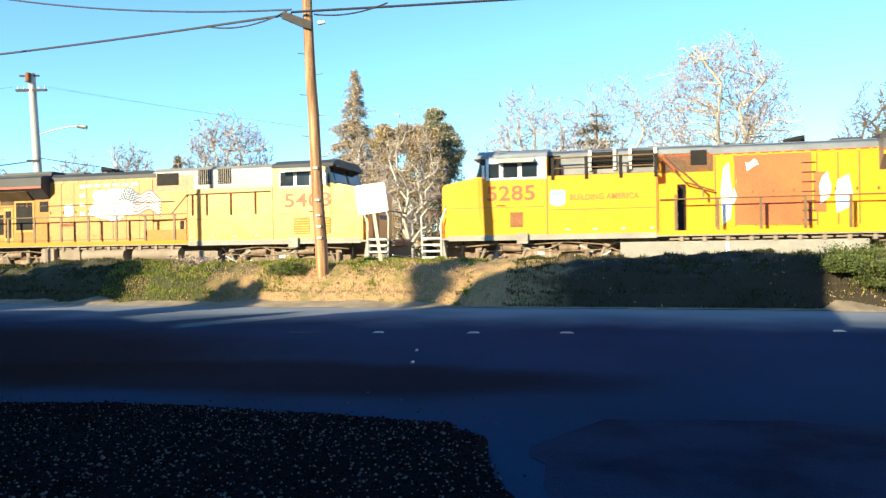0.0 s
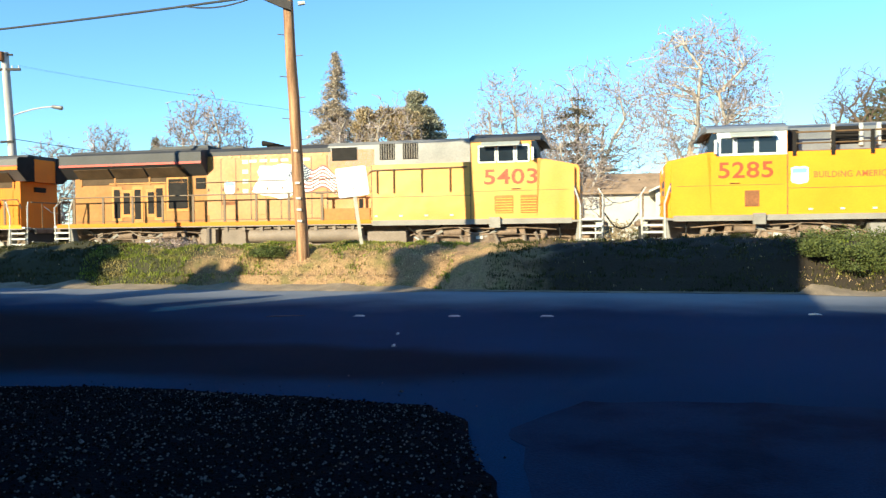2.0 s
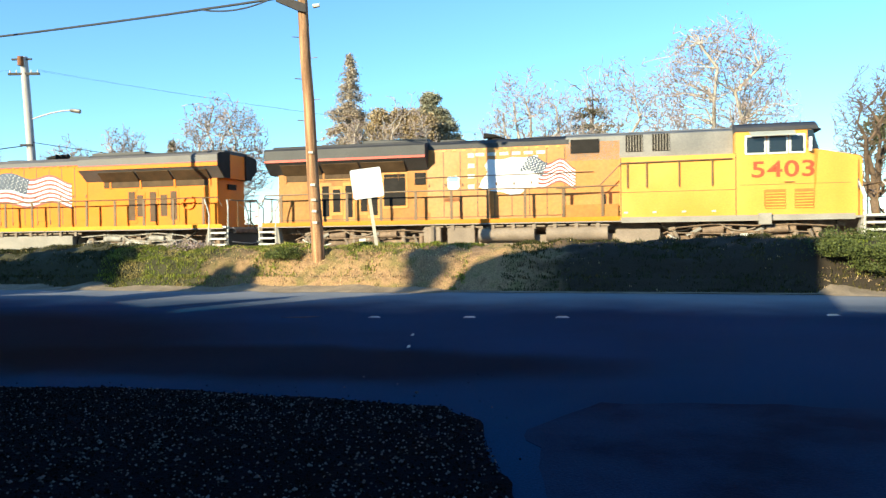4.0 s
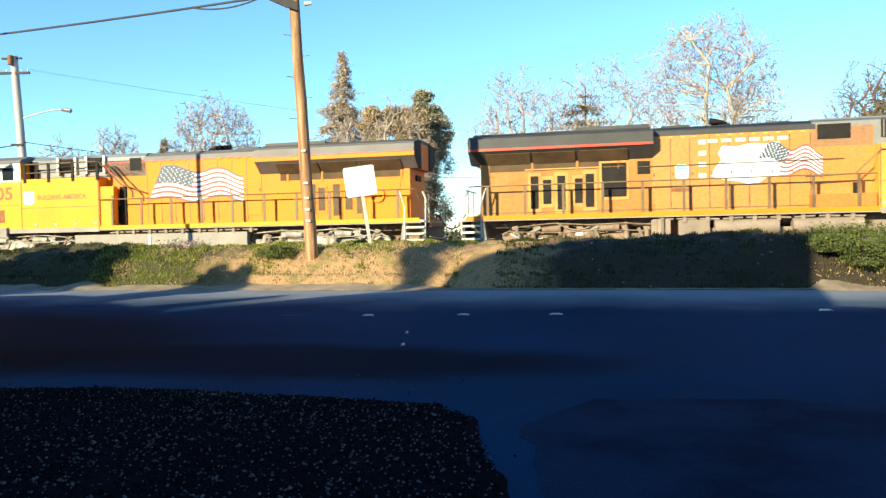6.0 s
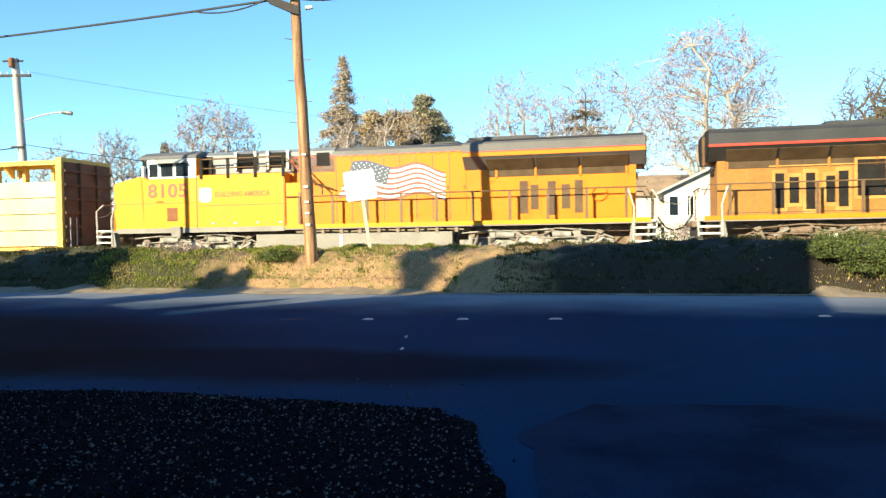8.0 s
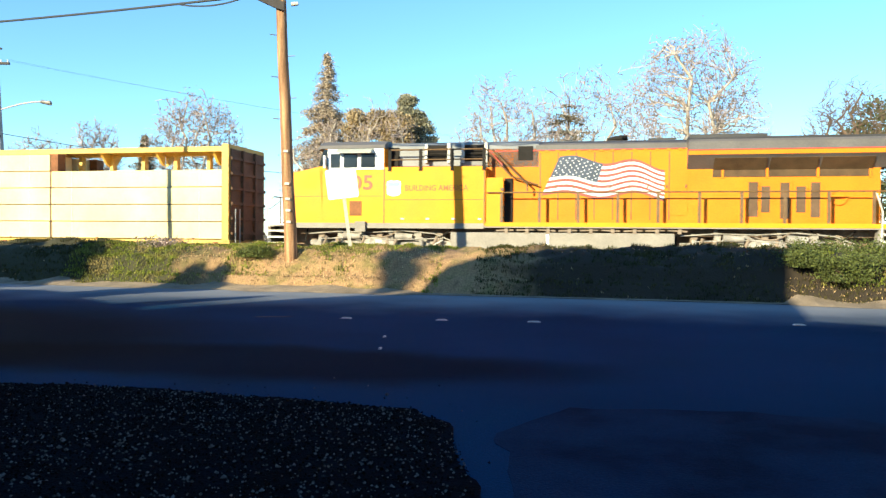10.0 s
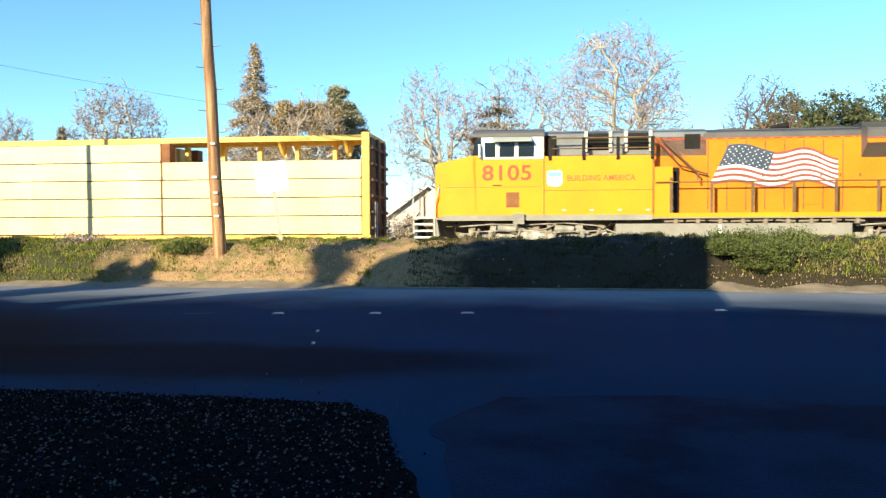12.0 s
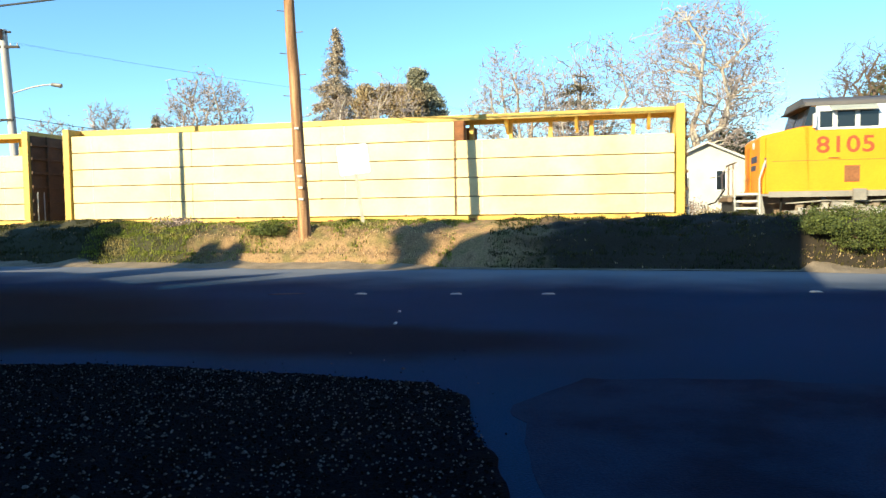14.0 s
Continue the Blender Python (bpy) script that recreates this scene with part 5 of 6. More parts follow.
            for z in (1.95, 2.3, 2.9):
                part("box_hinge", Build().box(9.06, 9.17, (Y - 0.055) * s, (Y - 0.02) * s, z, z + 0.1), M_RAILING, bx)
        else:
            part("upper_handrail", Build().pipe([(10.6, Y * s, 2.8), (9.2, Y * s, 2.85), (8.5, (Y + 0.04) * s, 3.55), (5.1, (Y + 0.04) * s, 3.58)], 0.025), M_RAILING, loco)
            for x in (5.7, 6.7, 7.7, 8.3):
                part("rail_post", Build().rod((x, (Y + 0.04) * s, 2.75), (x, (Y + 0.04) * s, 3.58), 0.025), M_RAILING, loco)
            for a, c in ((3.55, 4.1), (4.35, 4.95)):
                gp = part("body_grille", Build().box(a - 0.8, c - 0.8, Y * s, (Y + 0.01) * s, 1.98, 2.58), hood_paint, loco, "louvred vent panel")
                for i in range(6):
                    part("slat", Build().prism([((Y + 0.008) * s, 2.04 + i * 0.09), ((Y + 0.03) * s, 2.0 + i * 0.09), ((Y + 0.008) * s, 2.0 + i * 0.09)], "x", a - 0.78, c - 0.82), M_PALEYELLOW, gp)
            part("hood_grab_rail", Build().pipe([(9.4, (H + 0.05) * s, 3.36), (15.6, (H + 0.05) * s, 3.33)], 0.012), M_RAILING, loco)
            for x in (9.8, 11.3, 12.8, 14.3, 15.4):
                part("rail_bracket", Build().rod((x, H * s, 3.34), (x, (H + 0.06) * s, 3.34), 0.012, 0.012, 6), M_RAILING, loco)
            part("lower_seam", Build().box(10.3, 20.8, H * s, (H + 0.015) * s, 1.92, 1.945), M_RAILING, loco)
            part("number_tag", Build().box(14.0, 14.55, H * s, (H + 0.02) * s, 2.48, 2.60), M_RUST, loco, "small worn lettering bar")
            for i in range(6):
                part("pale_decal", Build().box(11.0 + i * 0.42, 11.3 + i * 0.42, (H + 0.012) * s, (H + 0.018) * s, 4.02, 4.13), M_STEP, loco, "pale rectangular hood decal")
            for i in range(4):
                part("pale_decal", Build().box(13.45, 13.68, (H + 0.012) * s, (H + 0.018) * s, 2.9 + i * 0.36, 3.05 + i * 0.36), M_STEP, loco)
            part("battery_box", Build().box(8.6, 10.4, (Y - 0.45) * s, (Y - 0.03) * s, 1.74, 2.25, 0.02), M_DIRTY, loco)
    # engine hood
    door_paint = hood_paint if style != "brown" else M_MIDHOOD
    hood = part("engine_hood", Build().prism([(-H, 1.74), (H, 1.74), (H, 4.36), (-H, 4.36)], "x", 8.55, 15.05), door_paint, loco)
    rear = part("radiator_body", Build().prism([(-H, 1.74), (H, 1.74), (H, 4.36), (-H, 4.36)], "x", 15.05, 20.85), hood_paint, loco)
    part("hood_roof", Build().prism([(-H - 0.004, 4.30), (H + 0.004, 4.30), (H + 0.004, 4.46), (H - 0.22, 4.60), (-H + 0.22, 4.60), (-H - 0.004, 4.46)], "x", 10.2, 15.3), top_paint, loco, "grey hood roof")
    for s in (-1, 1):
        for i in range(8):
            x = 10.35 + i * 0.6
            d = part("hood_door", Build().box(x + 0.012, x + 0.588, H * s, (H + 0.012) * s, 2.1 if i % 3 else 1.95, 4.2, 0.03), door_paint, hood)
            part("door_gap", Build().box(x - 0.016, x + 0.016, H * s, (H + 0.016) * s, 1.95, 4.2), M_RAILING, hood)
            part("latch", Build().box(x + 0.5, x + 0.55, (H + 0.012) * s, (H + 0.035) * s, 3.0, 3.1), M_RAILING, d)
        for i in range(26):
            if i % 2:
                continue
            part("hood_vent", Build().box(10.5 + i * 0.18, 10.62 + i * 0.18, H * s, (H + 0.02) * s, 4.22, 4.285), M_PALEYELLOW if style == "brown" else hood_paint, hood)
        part("lower_vent", Build().box(9.0, 9.15, H * s, (H + 0.02) * s, 1.95, 2.6), M_BLACK, hood)
        # rear doors and grilles
        for a, c, z0, z1 in ((17.0, 17.28, 2.06, 3.17), (17.38, 17.64, 2.2, 3.03), (17.95, 18.22, 2.0, 3.14), (18.42, 18.70, 2.2, 3.02), (18.85, 19.12, 2.05, 3.15)):
            fr_ = part("rear_door", Build().box(a - 0.09, c + 0.09, H * s, (H + 0.014) * s, z0 - 0.12, z1 + 0.12, 0.03), M_DOORFRAME if style == "brown" else hood_paint, rear)
            part("door_grille", Build().box(a, c, (H + 0.01) * s, (H + 0.022) * s, z0, z1), M_BLACK if style == "brown" else M_DOORMESH, fr_)
        if style == "brown":
            part("grille_frame", Build().box(15.87, 16.83, H * s, (H + 0.018) * s, 2.28, 3.6, 0.03), M_DOORFRAME, rear)
            part("grille_sill", Build().box(15.8, 19.3, H * s, (H + 0.03) * s, 3.36, 3.40), M_DOORFRAME, rear)
            part("large_grille", Build().box(15.95, 16.75, H * s, (H + 0.03) * s, 2.38, 3.5, 0.02), M_BLACK, rear)
            part("small_grille", Build().box(15.2, 15.6, H * s, (H + 0.02) * s, 3.1, 3.52), M_BLACK, rear)
        else:
            rd = part("brake_wheel_door", Build().box(19.3, 20.5, H * s, (H + 0.012) * s, 1.9, 3.25, 0.03), hood_paint, rear)
            ring = Build()
            for i in range(20):
                a0, a1 = i * math.tau / 20, (i + 1) * math.tau / 20
                ring.prism([(19.65 + r * math.cos(a), 2.7 + r * math.sin(a)) for r, a in ((0.27, a0), (0.27, a1), (0.2, a1), (0.2, a0))], "y", (H + 0.03) * s, (H + 0.075) * s)
            ring.box(19.4, 19.9, (H + 0.01) * s, (H + 0.06) * s, 2.68, 2.72)
            part("brake_wheel", ring, hood_paint, rd, "yellow hand-brake wheel")
        # radiator wing
        wing = [(H * s, 3.60), ((Y - 0.05) * s, 3.98), (Y * s, 4.02), (Y * s, 4.44), ((Y - 0.1) * s, 4.52), (H * s * 0.6, 4.60), (H * s * 0.6, 3.60)]
        wg = part("radiator_wing", Build().prism(wing, "x", 15.1, 21.15), wing_paint, loco, "overhanging radiator housing")
        if style == "brown":
            part("wing_stripe", Build().box(15.1, 21.15, Y * s, (Y + 0.008) * s, 4.02, 4.10), M_REDSTRIPE, wg, "red stripe")
        else:
            part("wing_stripe", Build().box(15.1, 21.15, Y * s, (Y + 0.008) * s, 4.15, 4.19), M_REDSTRIPE, wg, "thin red stripe")
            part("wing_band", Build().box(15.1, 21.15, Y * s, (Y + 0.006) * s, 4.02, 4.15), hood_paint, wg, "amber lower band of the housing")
            part("roofline_stripe", Build().box(8.6, 15.05, H * s, (H + 0.014) * s, 4.265, 4.30), M_REDSTRIPE, hood, "thin red line under the grey roof")
        # End cap painted black, as this face lies in shade
        part("wing_end", Build().prism(wing, "x", 21.15, 21.18), M_BLACK, wg, "housing end painted black for its shade")
        for x in (16.2, 17.55, 19.05, 20.55):
            part("screen_post", Build().box(x - 0.035, x + 0.035, H * s, (H + 0.03) * s, 3.3, 3.62), hood_paint, wg)
        for a, c in ((15.9, 17.5), (17.6, 19.0), (19.1, 20.6)):
            sc = [((H + 0.02) * s, 3.585), ((Y - 0.10) * s, 3.925), ((Y - 0.09) * s, 3.91), ((H + 0.03) * s, 3.57)]
            part("radiator_screen", Build().prism(sc, "x", a, c), M_SCREEN, wg, "dark mesh screen")
            part("screen_panel", Build().box(a, c, H * s, (H + 0.016) * s, 3.34, 3.60), M_SCREEN, wg)
    part("radiator_roof", Build().prism([(-0.95, 4.50), (0.95, 4.50), (0.85, 4.66), (-0.85, 4.66)], "x", 15.15, 21.1), M_DARKGREY, loco, "sooty radiator roof")
    part("rear_fascia", Build().box(20.84, 21.12, -H, H, 3.6, 4.52), hood_paint, loco)
    part("roof_hatch", Build().box(15.2, 17.6, -0.8, 0.8, 4.66, 4.76, 0.03), M_DARKGREY, loco)
    part("rear_headlight", Build().box(20.85, 20.92, -0.3, 0.3, 3.2, 3.4), M_BLACK, rear)
    hn = Build()
    for k in range(3):
        hn.rod((12.55 + k * 0.12, -0.2 + k * 0.2, 4.72 + 0.03 * k), (13.05 + k * 0.1, -0.2 + k * 0.2, 4.76 + 0.03 * k), 0.05, 0.11, 10)
    hn.box(12.6, 12.95, -0.25, 0.3, 4.58, 4.7)
    part("horn", hn, M_BLACK, loco, "black air horn")
    part("exhaust_stack", Build().box(13.9, 14.8, -0.5, 0.5, 4.6, 4.70, 0.02), M_DARKGREY, loco)
    part("roof_fan_cowl", Build().rod((11.2, 0, 4.58), (11.2, 0, 4.66), 0.6, 0.6, 18), M_DARKGREY, loco)
    # long handrail
    for s in (-1, 1):
        x = 9.1
        while x < 21.2:
            part("stanchion", Build().box(x - 0.045, x + 0.045, (Y - 0.03) * s, (Y + 0.005) * s, 1.74, 2.84), M_RAILING, loco)
            x += 1.27
        part("handrail", Build().pipe([(8.6, Y * s, 2.84), (21.15, Y * s, 2.84), (21.3, (Y - 0.02) * s, 2.5)], 0.024), M_RAILING, loco, smooth=True)
    # ends: steps, pilots, couplers
    for xe, d in ((0.55, 1), (L - 0.55, -1)):
        pl = part("pilot", Build().box(xe + 0.05 * d, xe + 0.2 * d, -1.4, 1.4, 0.35, 1.55, 0.02), M_DARKGREY, loco, "dark end plate")
        part("coupler", Build().box(xe - 0.55 * d, xe + 0.1 * d, -0.14, 0.14, 0.72, 1.02, 0.03).box(xe - 0.62 * d, xe - 0.30 * d, -0.2, 0.2, 0.70, 1.05, 0.05), M_UNDER, pl)
        for k in (-0.5, 0.5, 0.75):
            part("air_hose", Build().pipe([(xe + 0.05 * d, k, 1.1), (xe - 0.2 * d, k * 0.9, 0.75), (xe - 0.5 * d, k * 0.6, 0.65)], 0.03), M_BLACK, pl)
        part("cut_lever", Build().pipe([(xe - 0.06 * d, -1.3, 1.18), (xe - 0.12 * d, -0.5, 1.12), (xe - 0.2 * d, 0.0, 1.1), (xe - 0.12 * d, 0.5, 1.12), (xe - 0.06 * d, 1.3, 1.18)], 0.018), M_STEP, pl)
        part("jumper_cable", Build().pipe([(xe + 0.02 * d, 0.3, 1.95), (xe - 0.3 * d, 0.25, 1.5), (xe - 0.55 * d, 0.2, 1.42)], 0.03), M_BLACK, pl)
        part("chain", Build().pipe([(xe + 0.1 * d, -0.45, 2.6), (xe - 0.25 * d, -0.45, 2.35), (xe - 0.55 * d, -0.45, 2.3)], 0.014), M_STEEL, pl)
        part("anti_climber", Build().box(xe - 0.10 * d, xe + 0.05 * d, -1.1, 1.1, 1.50, 1.66, 0.02), M_UNDER, pl)
        part("porch", Build().box(xe + 0.0 * d, xe + 1.0 * d, -1.1, 1.1, 1.66, 1.72), M_UNDERLIGHT, loco)
        for s in (-1, 1):
            for k in range(6):
                z = 0.60 + k * 0.222
                part("step", Build().box(xe + 0.12 * d, xe + 0.72 * d, (Y - 0.32) * s, (Y - 0.02) * s, z, z + 0.05).box(xe + 0.1 * d, xe + 0.74 * d, (Y - 0.03) * s, Y * s, z - 0.01, z + 0.06), M_STEP, loco, "pale worn step")
            part("step_stringer", Build().prism([(xe + 0.74 * d, 0.5), (xe + 1.05 * d, 0.5), (xe + 0.86 * d, 1.72), (xe + 0.74 * d, 1.72)], "y", (Y - 0.3) * s, (Y - 0.02) * s), M_UNDERLIGHT, loco)
            part("grab_iron", Build().pipe([(xe + 0.8 * d, Y * s, 1.1), (xe + 0.78 * d, Y * s, 2.2), (xe + 0.95 * d, Y * s, 2.75), (xe + 1.0 * d, (Y - 0.1) * s, 2.8)], 0.026)
                 .pipe([(xe + 0.08 * d, (Y - 0.1) * s, 1.2), (xe + 0.05 * d, (Y - 0.1) * s, 2.5), (xe + 0.2 * d, (Y - 0.3) * s, 2.75)], 0.026), M_STEP, loco, "pale grab iron")
        part("end_railing", Build().pipe([(xe + 0.15 * d, -1.1, 2.75), (xe + 0.15 * d, 1.1, 2.75)], 0.024).pipe([(xe + 0.15 * d, -0.5, 1.7), (xe + 0.15 * d, -0.5, 2.75)], 0.024).pipe([(xe + 0.15 * d, 0.5, 1.7), (xe + 0.15 * d, 0.5, 2.75)], 0.024), M_RAILING, loco)
    # underneath
    metal = M_UNDERGREY if style == "flag" else M_UNDER
    truck(loco, 4.75, flip, metal)
    truck(loco, L - 4.6, flip, metal)
    if style == "brown":
        part("fuel_tank", Build().box(8.0, 14.2, -1.2, 1.2, 0.35, 1.28, 0.12), M_TANK, loco)
        for a, c in ((8.95, 10.95), (11.35, 13.25)):
            for s in (-1, 1):
                part("air_tank", Build().rod((a, 1.28 * s, 1.30), (c, 1.28 * s, 1.30), 0.24, 0.24, 16), M_TANK, loco, "dusty round air tank", smooth=True)
        for s in (-1, 1):
            part("filter_box", Build().box(13.4, 14.35, (Y - 0.4) * s, (Y - 0.1) * s, 0.98, 1.55, 0.03), M_TANK, loco)
            part("equipment_box", Build().box(7.3, 8.7, (Y - 0.35) * s, (Y - 0.05) * s, 0.85, 1.42, 0.03), M_TANK, loco)
            part("valve", Build().box(14.6, 15.2, (Y - 0.3) * s, (Y - 0.08) * s, 1.05, 1.6, 0.05).rod((14.9, Y * s * 0.95, 1.0), (14.9, Y * s * 0.95, 1.6), 0.13), M_TANK, loco)
    else:
        part("fuel_tank", Build().prism([(-1.42, 1.50), (1.42, 1.50), (1.42, 0.75), (1.1, 0.35), (-1.1, 0.35), (-1.42, 0.75)], "x", 7.35, 14.7), M_UNDERLIGHT, loco, "dusty grey fuel tank")
        for s in (-1, 1):
            part("fuel_gauge", Build().box(10.6, 10.7, 1.42 * s, 1.44 * s, 1.0, 1.45), M_WHITE, loco)
    # markings
    mark("road_number", number, 3.78 if style != "brown" else 3.62, 3.18, 0.70, M_DIGIT, Y, 0.010, 1.62 if style != "brown" else 1.8)
    if slogan:
        mark("slogan", slogan, 6.85, 3.0, 0.27, M_PRIMER, Y, 0.003, 2.2)
        shield_mark(loco, 5.35, 3.0, 0.5, 0.56, Y, sg)
    if style == "flag":
        flag_mark(loco, 11.0, 14.4, 2.55, 4.1, H + 0.012, sg)
    elif style == "brown":
        flag_mark(loco, 10.0, 11.6, 2.75, 3.95, H + 0.012, sg, True)
        shield_mark(loco, 14.2, 3.12, 0.42, 0.5, H + 0.016, sg)
    elif style == "primer":
        p = part("primer_panel", Build().prism([(10.95, 2.0), (13.2, 1.95), (13.2, 4.22), (10.9, 4.2), (11.0, 3.4), (10.92, 2.9)], "y", (H + 0.010) * sg, (H + 0.018) * sg), M_PRIMER, loco, "bare red primer panel")
        for a, c, z0, z1 in ((10.55, 10.8, 2.0, 4.0), (11.3, 11.6, 3.7, 4.1), (13.45, 13.7, 2.6, 3.6), (10.85, 10.95, 2.6, 3.2), (13.9, 14.3, 2.3, 3.5)):
            part("peeling_patch", Build().prism([(a, z0), (c, z0 + 0.2), (c + 0.06, (z0 + z1) / 2), (c - 0.05, z1), (a + 0.05, z1 - 0.15), (a - 0.04, (z0 + z1) / 2 + 0.1)], "y", (H + 0.012) * sg, (H + 0.020) * sg), M_WHITE, loco, "pale peeling paint")
        part("small_primer_patch", Build().box(13.25, 13.6, (H + 0.01) * sg, (H + 0.017) * sg, 2.35, 3.6), M_PRIMER, loco)
        for i in range(7):
            part("ladder_rung", Build().box(12.9, 13.3, (H + 0.02) * sg, (H + 0.07) * sg, 2.1 + i * 0.3, 2.13 + i * 0.3), M_RAILING, loco)
    return loco


def lumber_car(label, lower_end):
    """Centre-beam flat car with wrapped lumber; origin at its middle on the rails, lower_end: the +x end load is one tier lower."""
    car = tagged(new("lumber_car"), label, "rail car", "lumber cars")
    hl, Y = 11.5, 1.48
    part("deck_frame", Build().box(-hl, hl, -Y, Y, 1.02, 1.16).box(-hl, hl, -0.3, 0.3, 0.6, 1.02), M_CARYELLOW, car, "rusty yellow deck frame")
    st = Build()
    for i in range(18):
        st.box(-10.9 + i * 1.28, -10.7 + i * 1.28, -Y - 0.02, Y + 0.02, 0.94, 1.08)
    part("stake_pockets", st, M_RUST, car)
    for d in (-1, 1):
        bk = part("bulkhead", Build().box(d * (hl - 0.04), d * (hl - 0.30), -Y, Y, 1.02, 4.66, 0.02), M_CARYELLOW, car, "tall rusty yellow end bulkhead")
        part("bulkhead_face", Build().box(d * (hl - 0.04), d * hl, -Y + 0.14, Y - 0.14, 1.1, 4.5), M_BULKHEAD, bk, "dark brown end face")
        for i in range(6):
            part("stiffener", Build().box(d * hl, d * (hl + 0.07), -Y + 0.1, Y - 0.1, 1.35 + i * 0.55, 1.45 + i * 0.55), M_BULKHEAD, bk)
        for y in (-0.5, 0.5):
            part("end_post", Build().box(d * hl, d * (hl + 0.10), y - 0.07, y + 0.07, 1.1, 4.5), M_BULKHEAD, bk)
        part("coupler", Build().box(d * hl, d * (hl + 0.55), -0.13, 0.13, 0.72, 1.0).box(d * (hl + 0.45), d * (hl + 0.75), -0.2, 0.2, 0.7, 1.05, 0.04), M_UNDER, car)
        part("brake_ladder", Build().pipe([(d * (hl + 0.1), -1.2, 1.0), (d * (hl + 0.1), -1.2, 2.3)], 0.02).pipe([(d * (hl + 0.1), -0.85, 1.0), (d * (hl + 0.1), -0.85, 2.3)], 0.02), M_STEP, car)
    part("top_chord", Build().box(-hl + 0.2, hl - 0.2, -0.75, 0.75, 4.56, 4.64).box(-hl + 0.2, hl - 0.2, -0.78, -0.72, 4.47, 4.66).box(-hl + 0.2, hl - 0.2, 0.72, 0.78, 4.47, 4.66), M_CARYELLOW, car, "yellow top beam")
    web = Build()
    for i in range(17):
        x = -hl + 0.4 + i * 1.4
        web.box(x - 0.07, x + 0.07, -0.12, 0.12, 1.16, 4.56)
    web.box(-hl + 0.2, hl - 0.2, -0.1, 0.1, 1.16, 3.85)
    web.box(-hl + 0.2, hl - 0.2, -0.1, 0.1, 4.40, 4.56)
    part("centre_beam", web, M_CARYELLOW, car, "yellow centre beam with window openings")
    for i in range(3):
        x = 5.6 + i * 2.4
        for s in (-1, 1):
            part("gusset", Build().prism([(0.7 * s, 4.5), (0.1 * s, 4.5), (0.1 * s, 4.0), (0.3 * s, 4.1)], "x", x - 0.05, x + 0.05), M_CARYELLOW, car)
    # wrapped packs of lumber, row by row on each side
    rng = random.Random(3)
    cuts = [(-11.15, -6.03), (-6.03, -0.92), (-0.92, 3.93), (4.0, 11.15)]
    for s in (-1, 1):
        for i, (a, c) in enumerate(cuts):
            z = 1.20
            tiers = 4 if (i == 3 and lower_end) else 5
            for k in range(tiers):
                h = 0.605
                if k == 4:
                    h = 0.62
                dy = rng.uniform(-0.015, 0.015)
                b = Build().box(a + 0.004, c - 0.004, 0.16 * s, (Y - 0.10 + dy) * s, z, z + h, 0.025)
                pk = part("lumber_pack", b, M_LUMBER, car, "pale wrapped pack of lumber")
                for x in (a + 0.9, c - 0.9):
                    part("band", Build().box(x - 0.012, x + 0.012, (Y - 0.10 + dy) * s, (Y - 0.094 + dy) * s, z + 0.01, z + h - 0.01), M_STEP, pk)
                z += h + 0.035
        part("open_pack_end", Build().box(3.88, 4.26, (Y - 0.55) * s, (Y - 0.13) * s, 3.72, 4.40), M_RUST, car, "dark brown end of the upper tier")
        # Dark filler strip paints the shade in the gap between packs
        part("pack_gap_filler", Build().box(3.93, 4.01, (Y - 0.30) * s, (Y - 0.105) * s, 1.2, 3.72), M_BULKHEAD, car, "dark filler for the shaded gap between packs")
        cb = Build()
        for x in (-9.5, -7.6, -4.2, -2.4, 0.6, 2.2, 6.0, 8.0, 10.0):
            cb.rod((x, (Y - 0.07) * s, 1.1), (x, (Y - 0.07) * s, 1.22), 0.05, 0.05, 6)
        part("winches", cb, M_RUST, car)
    for xc in (-8.6, 8.6):
        b = Build()
        for s in (-1, 1):
            b.prism([(-1.25, 0.42), (-1.0, 0.62), (1.0, 0.62), (1.25, 0.42), (0.9, 0.34), (0.45, 0.2), (-0.45, 0.2), (-0.9, 0.34)], "y", 0.95 * s, 1.1 * s)
        b.box(-0.25, 0.25, -1, 1, 0.35, 0.62)
        tr = part("truck", b, M_UNDER, car, "rusty two-axle truck")
        tr.location = (xc, 0, 0)
        for x in (-0.89, 0.89):
            wb = Build()
            for yy in (-0.75, 0.75):
                wb.rod((0, yy - 0.07, 0), (0, yy + 0.07, 0), 0.43, 0.43, 20)
            wb.rod((0, -0.95, 0), (0, 0.95, 0), 0.08, 0.08, 8).box(-0.3, 0.3, 0.66, 0.69, -0.03, 0.03)
            WHEELS.append((part("wheelset", wb, M_STEEL, tr), x, 0.43, 1))
    return car


def train():
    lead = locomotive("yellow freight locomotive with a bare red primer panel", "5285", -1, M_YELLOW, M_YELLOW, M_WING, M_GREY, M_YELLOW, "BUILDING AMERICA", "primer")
    second = locomotive("soot-stained yellow freight locomotive with a faded flag", "5403", 1, M_PALEYELLOW, M_DIRTY, M_DARKGREY, M_DARKGREY, M_AMBER, "", "brown")
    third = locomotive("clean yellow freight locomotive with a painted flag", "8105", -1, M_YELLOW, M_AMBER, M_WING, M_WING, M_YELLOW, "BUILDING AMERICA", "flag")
    car = lumber_car("yellow centre-beam rail car loaded with wrapped lumber", True)
    car2 = lumber_car("rusty yellow centre-beam rail car with lumber packs", True)
    MOVING.extend([(lead, 8.38, 0), (second, 8.38, 180), (third, -35.85, 0), (car, -48.2, 0), (car2, -72.72, 0)])


train()


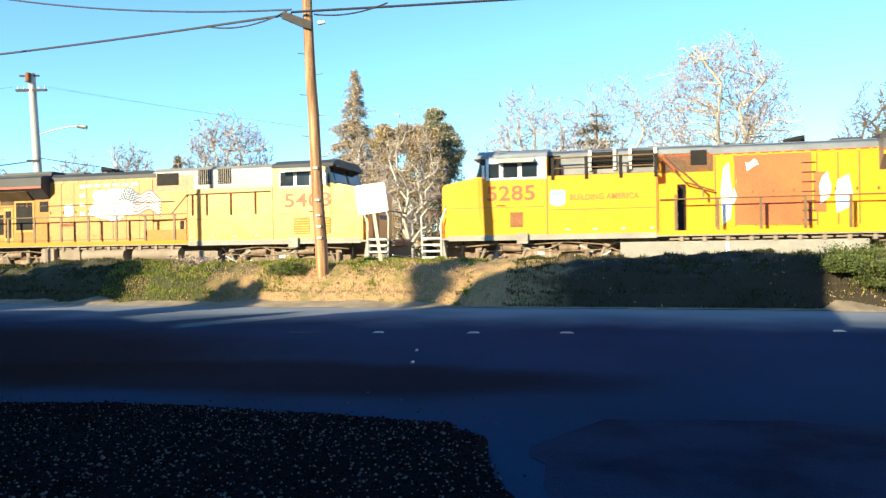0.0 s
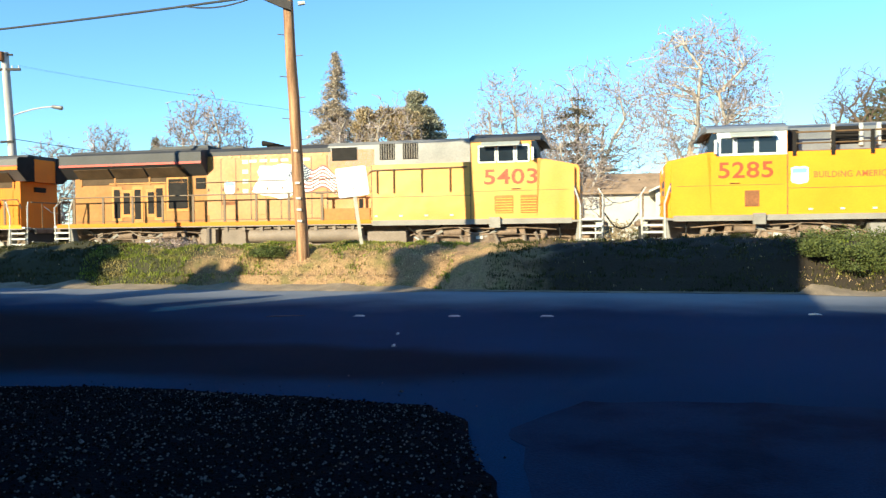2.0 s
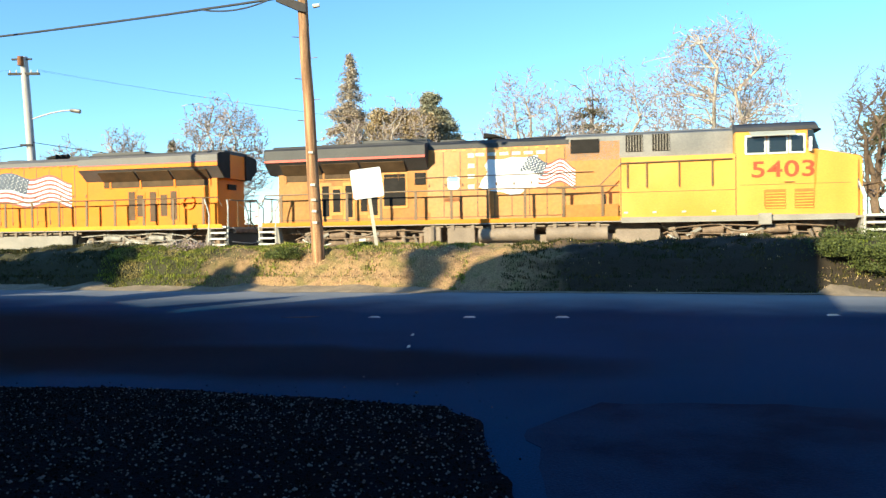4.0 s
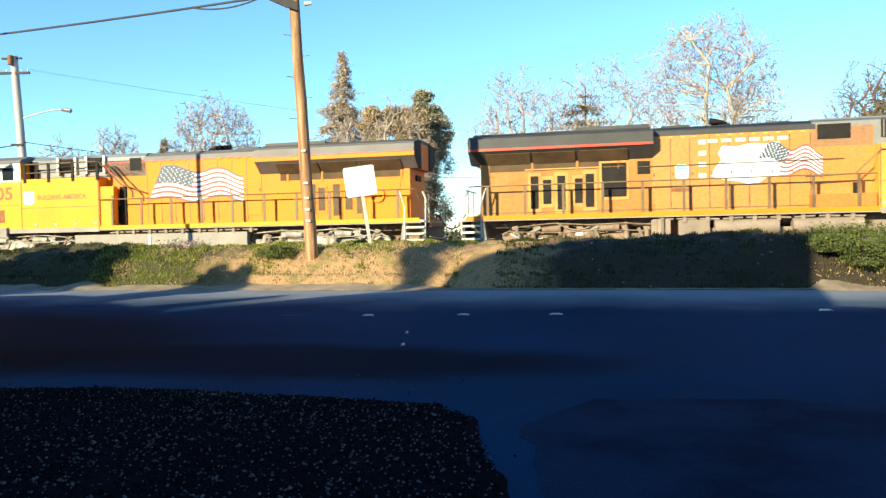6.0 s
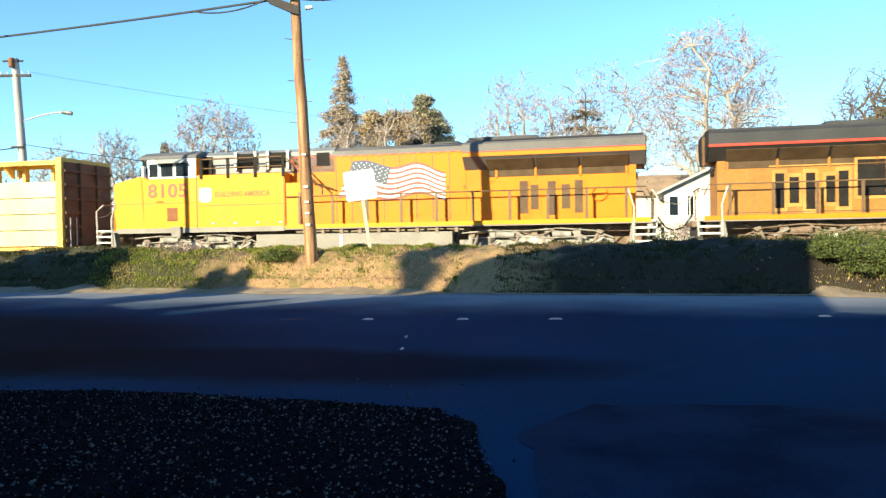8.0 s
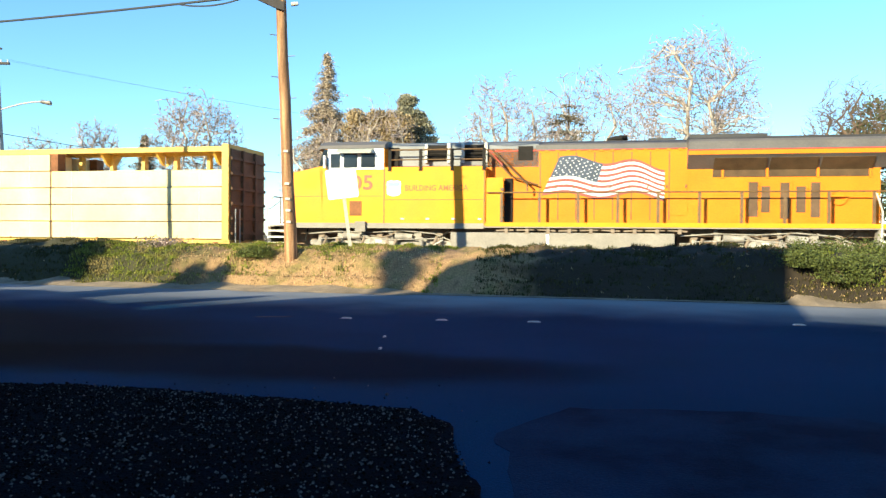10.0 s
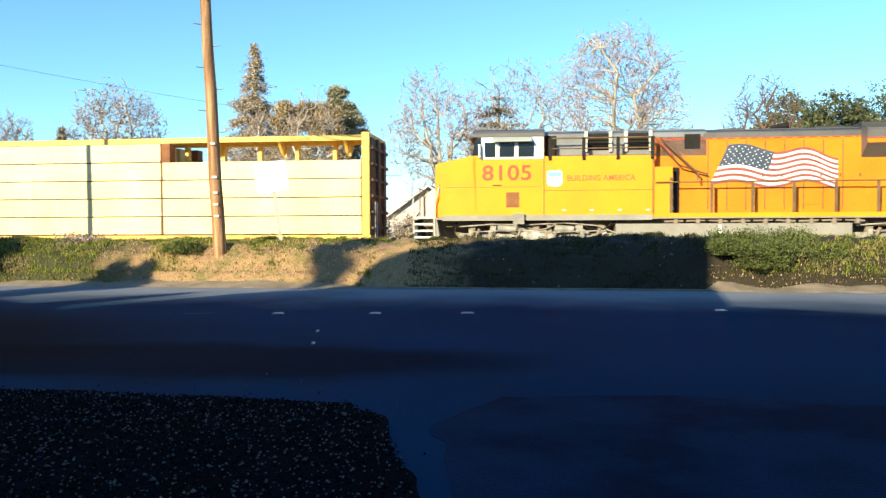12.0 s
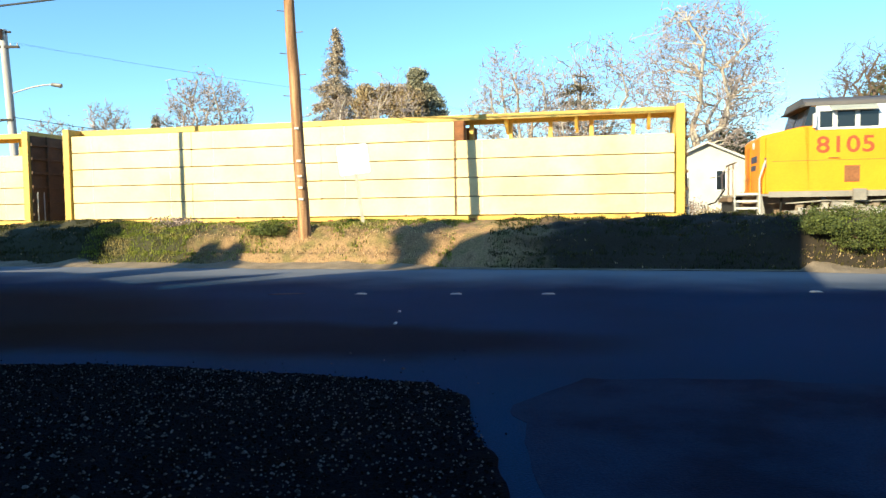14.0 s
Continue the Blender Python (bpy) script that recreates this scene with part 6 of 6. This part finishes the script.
def along(t):
    """The train's run at a moment, between the rows of RUN."""
    for (t0, s0), (t1, s1) in zip(RUN, RUN[1:]):
        if t <= t1:
            return s0 + (s1 - s0) * (t - t0) / (t1 - t0)
    return RUN[-1][1]


def motions():
    for thing, s, turned in MOVING:
        walk(thing, [(t, pose(*on_track(s + run), 0, 0, TRACK_TURN + turned)) for t, run in RUN])
    times = [i * 14 / 100 for i in range(101)]
    for wheel, x, radius, flip in WHEELS:
        z = radius
        walk(wheel, [(t, pose(x, 0, z, 0, math.degrees(along(t) / radius) * flip, 0)) for t in times])


motions()
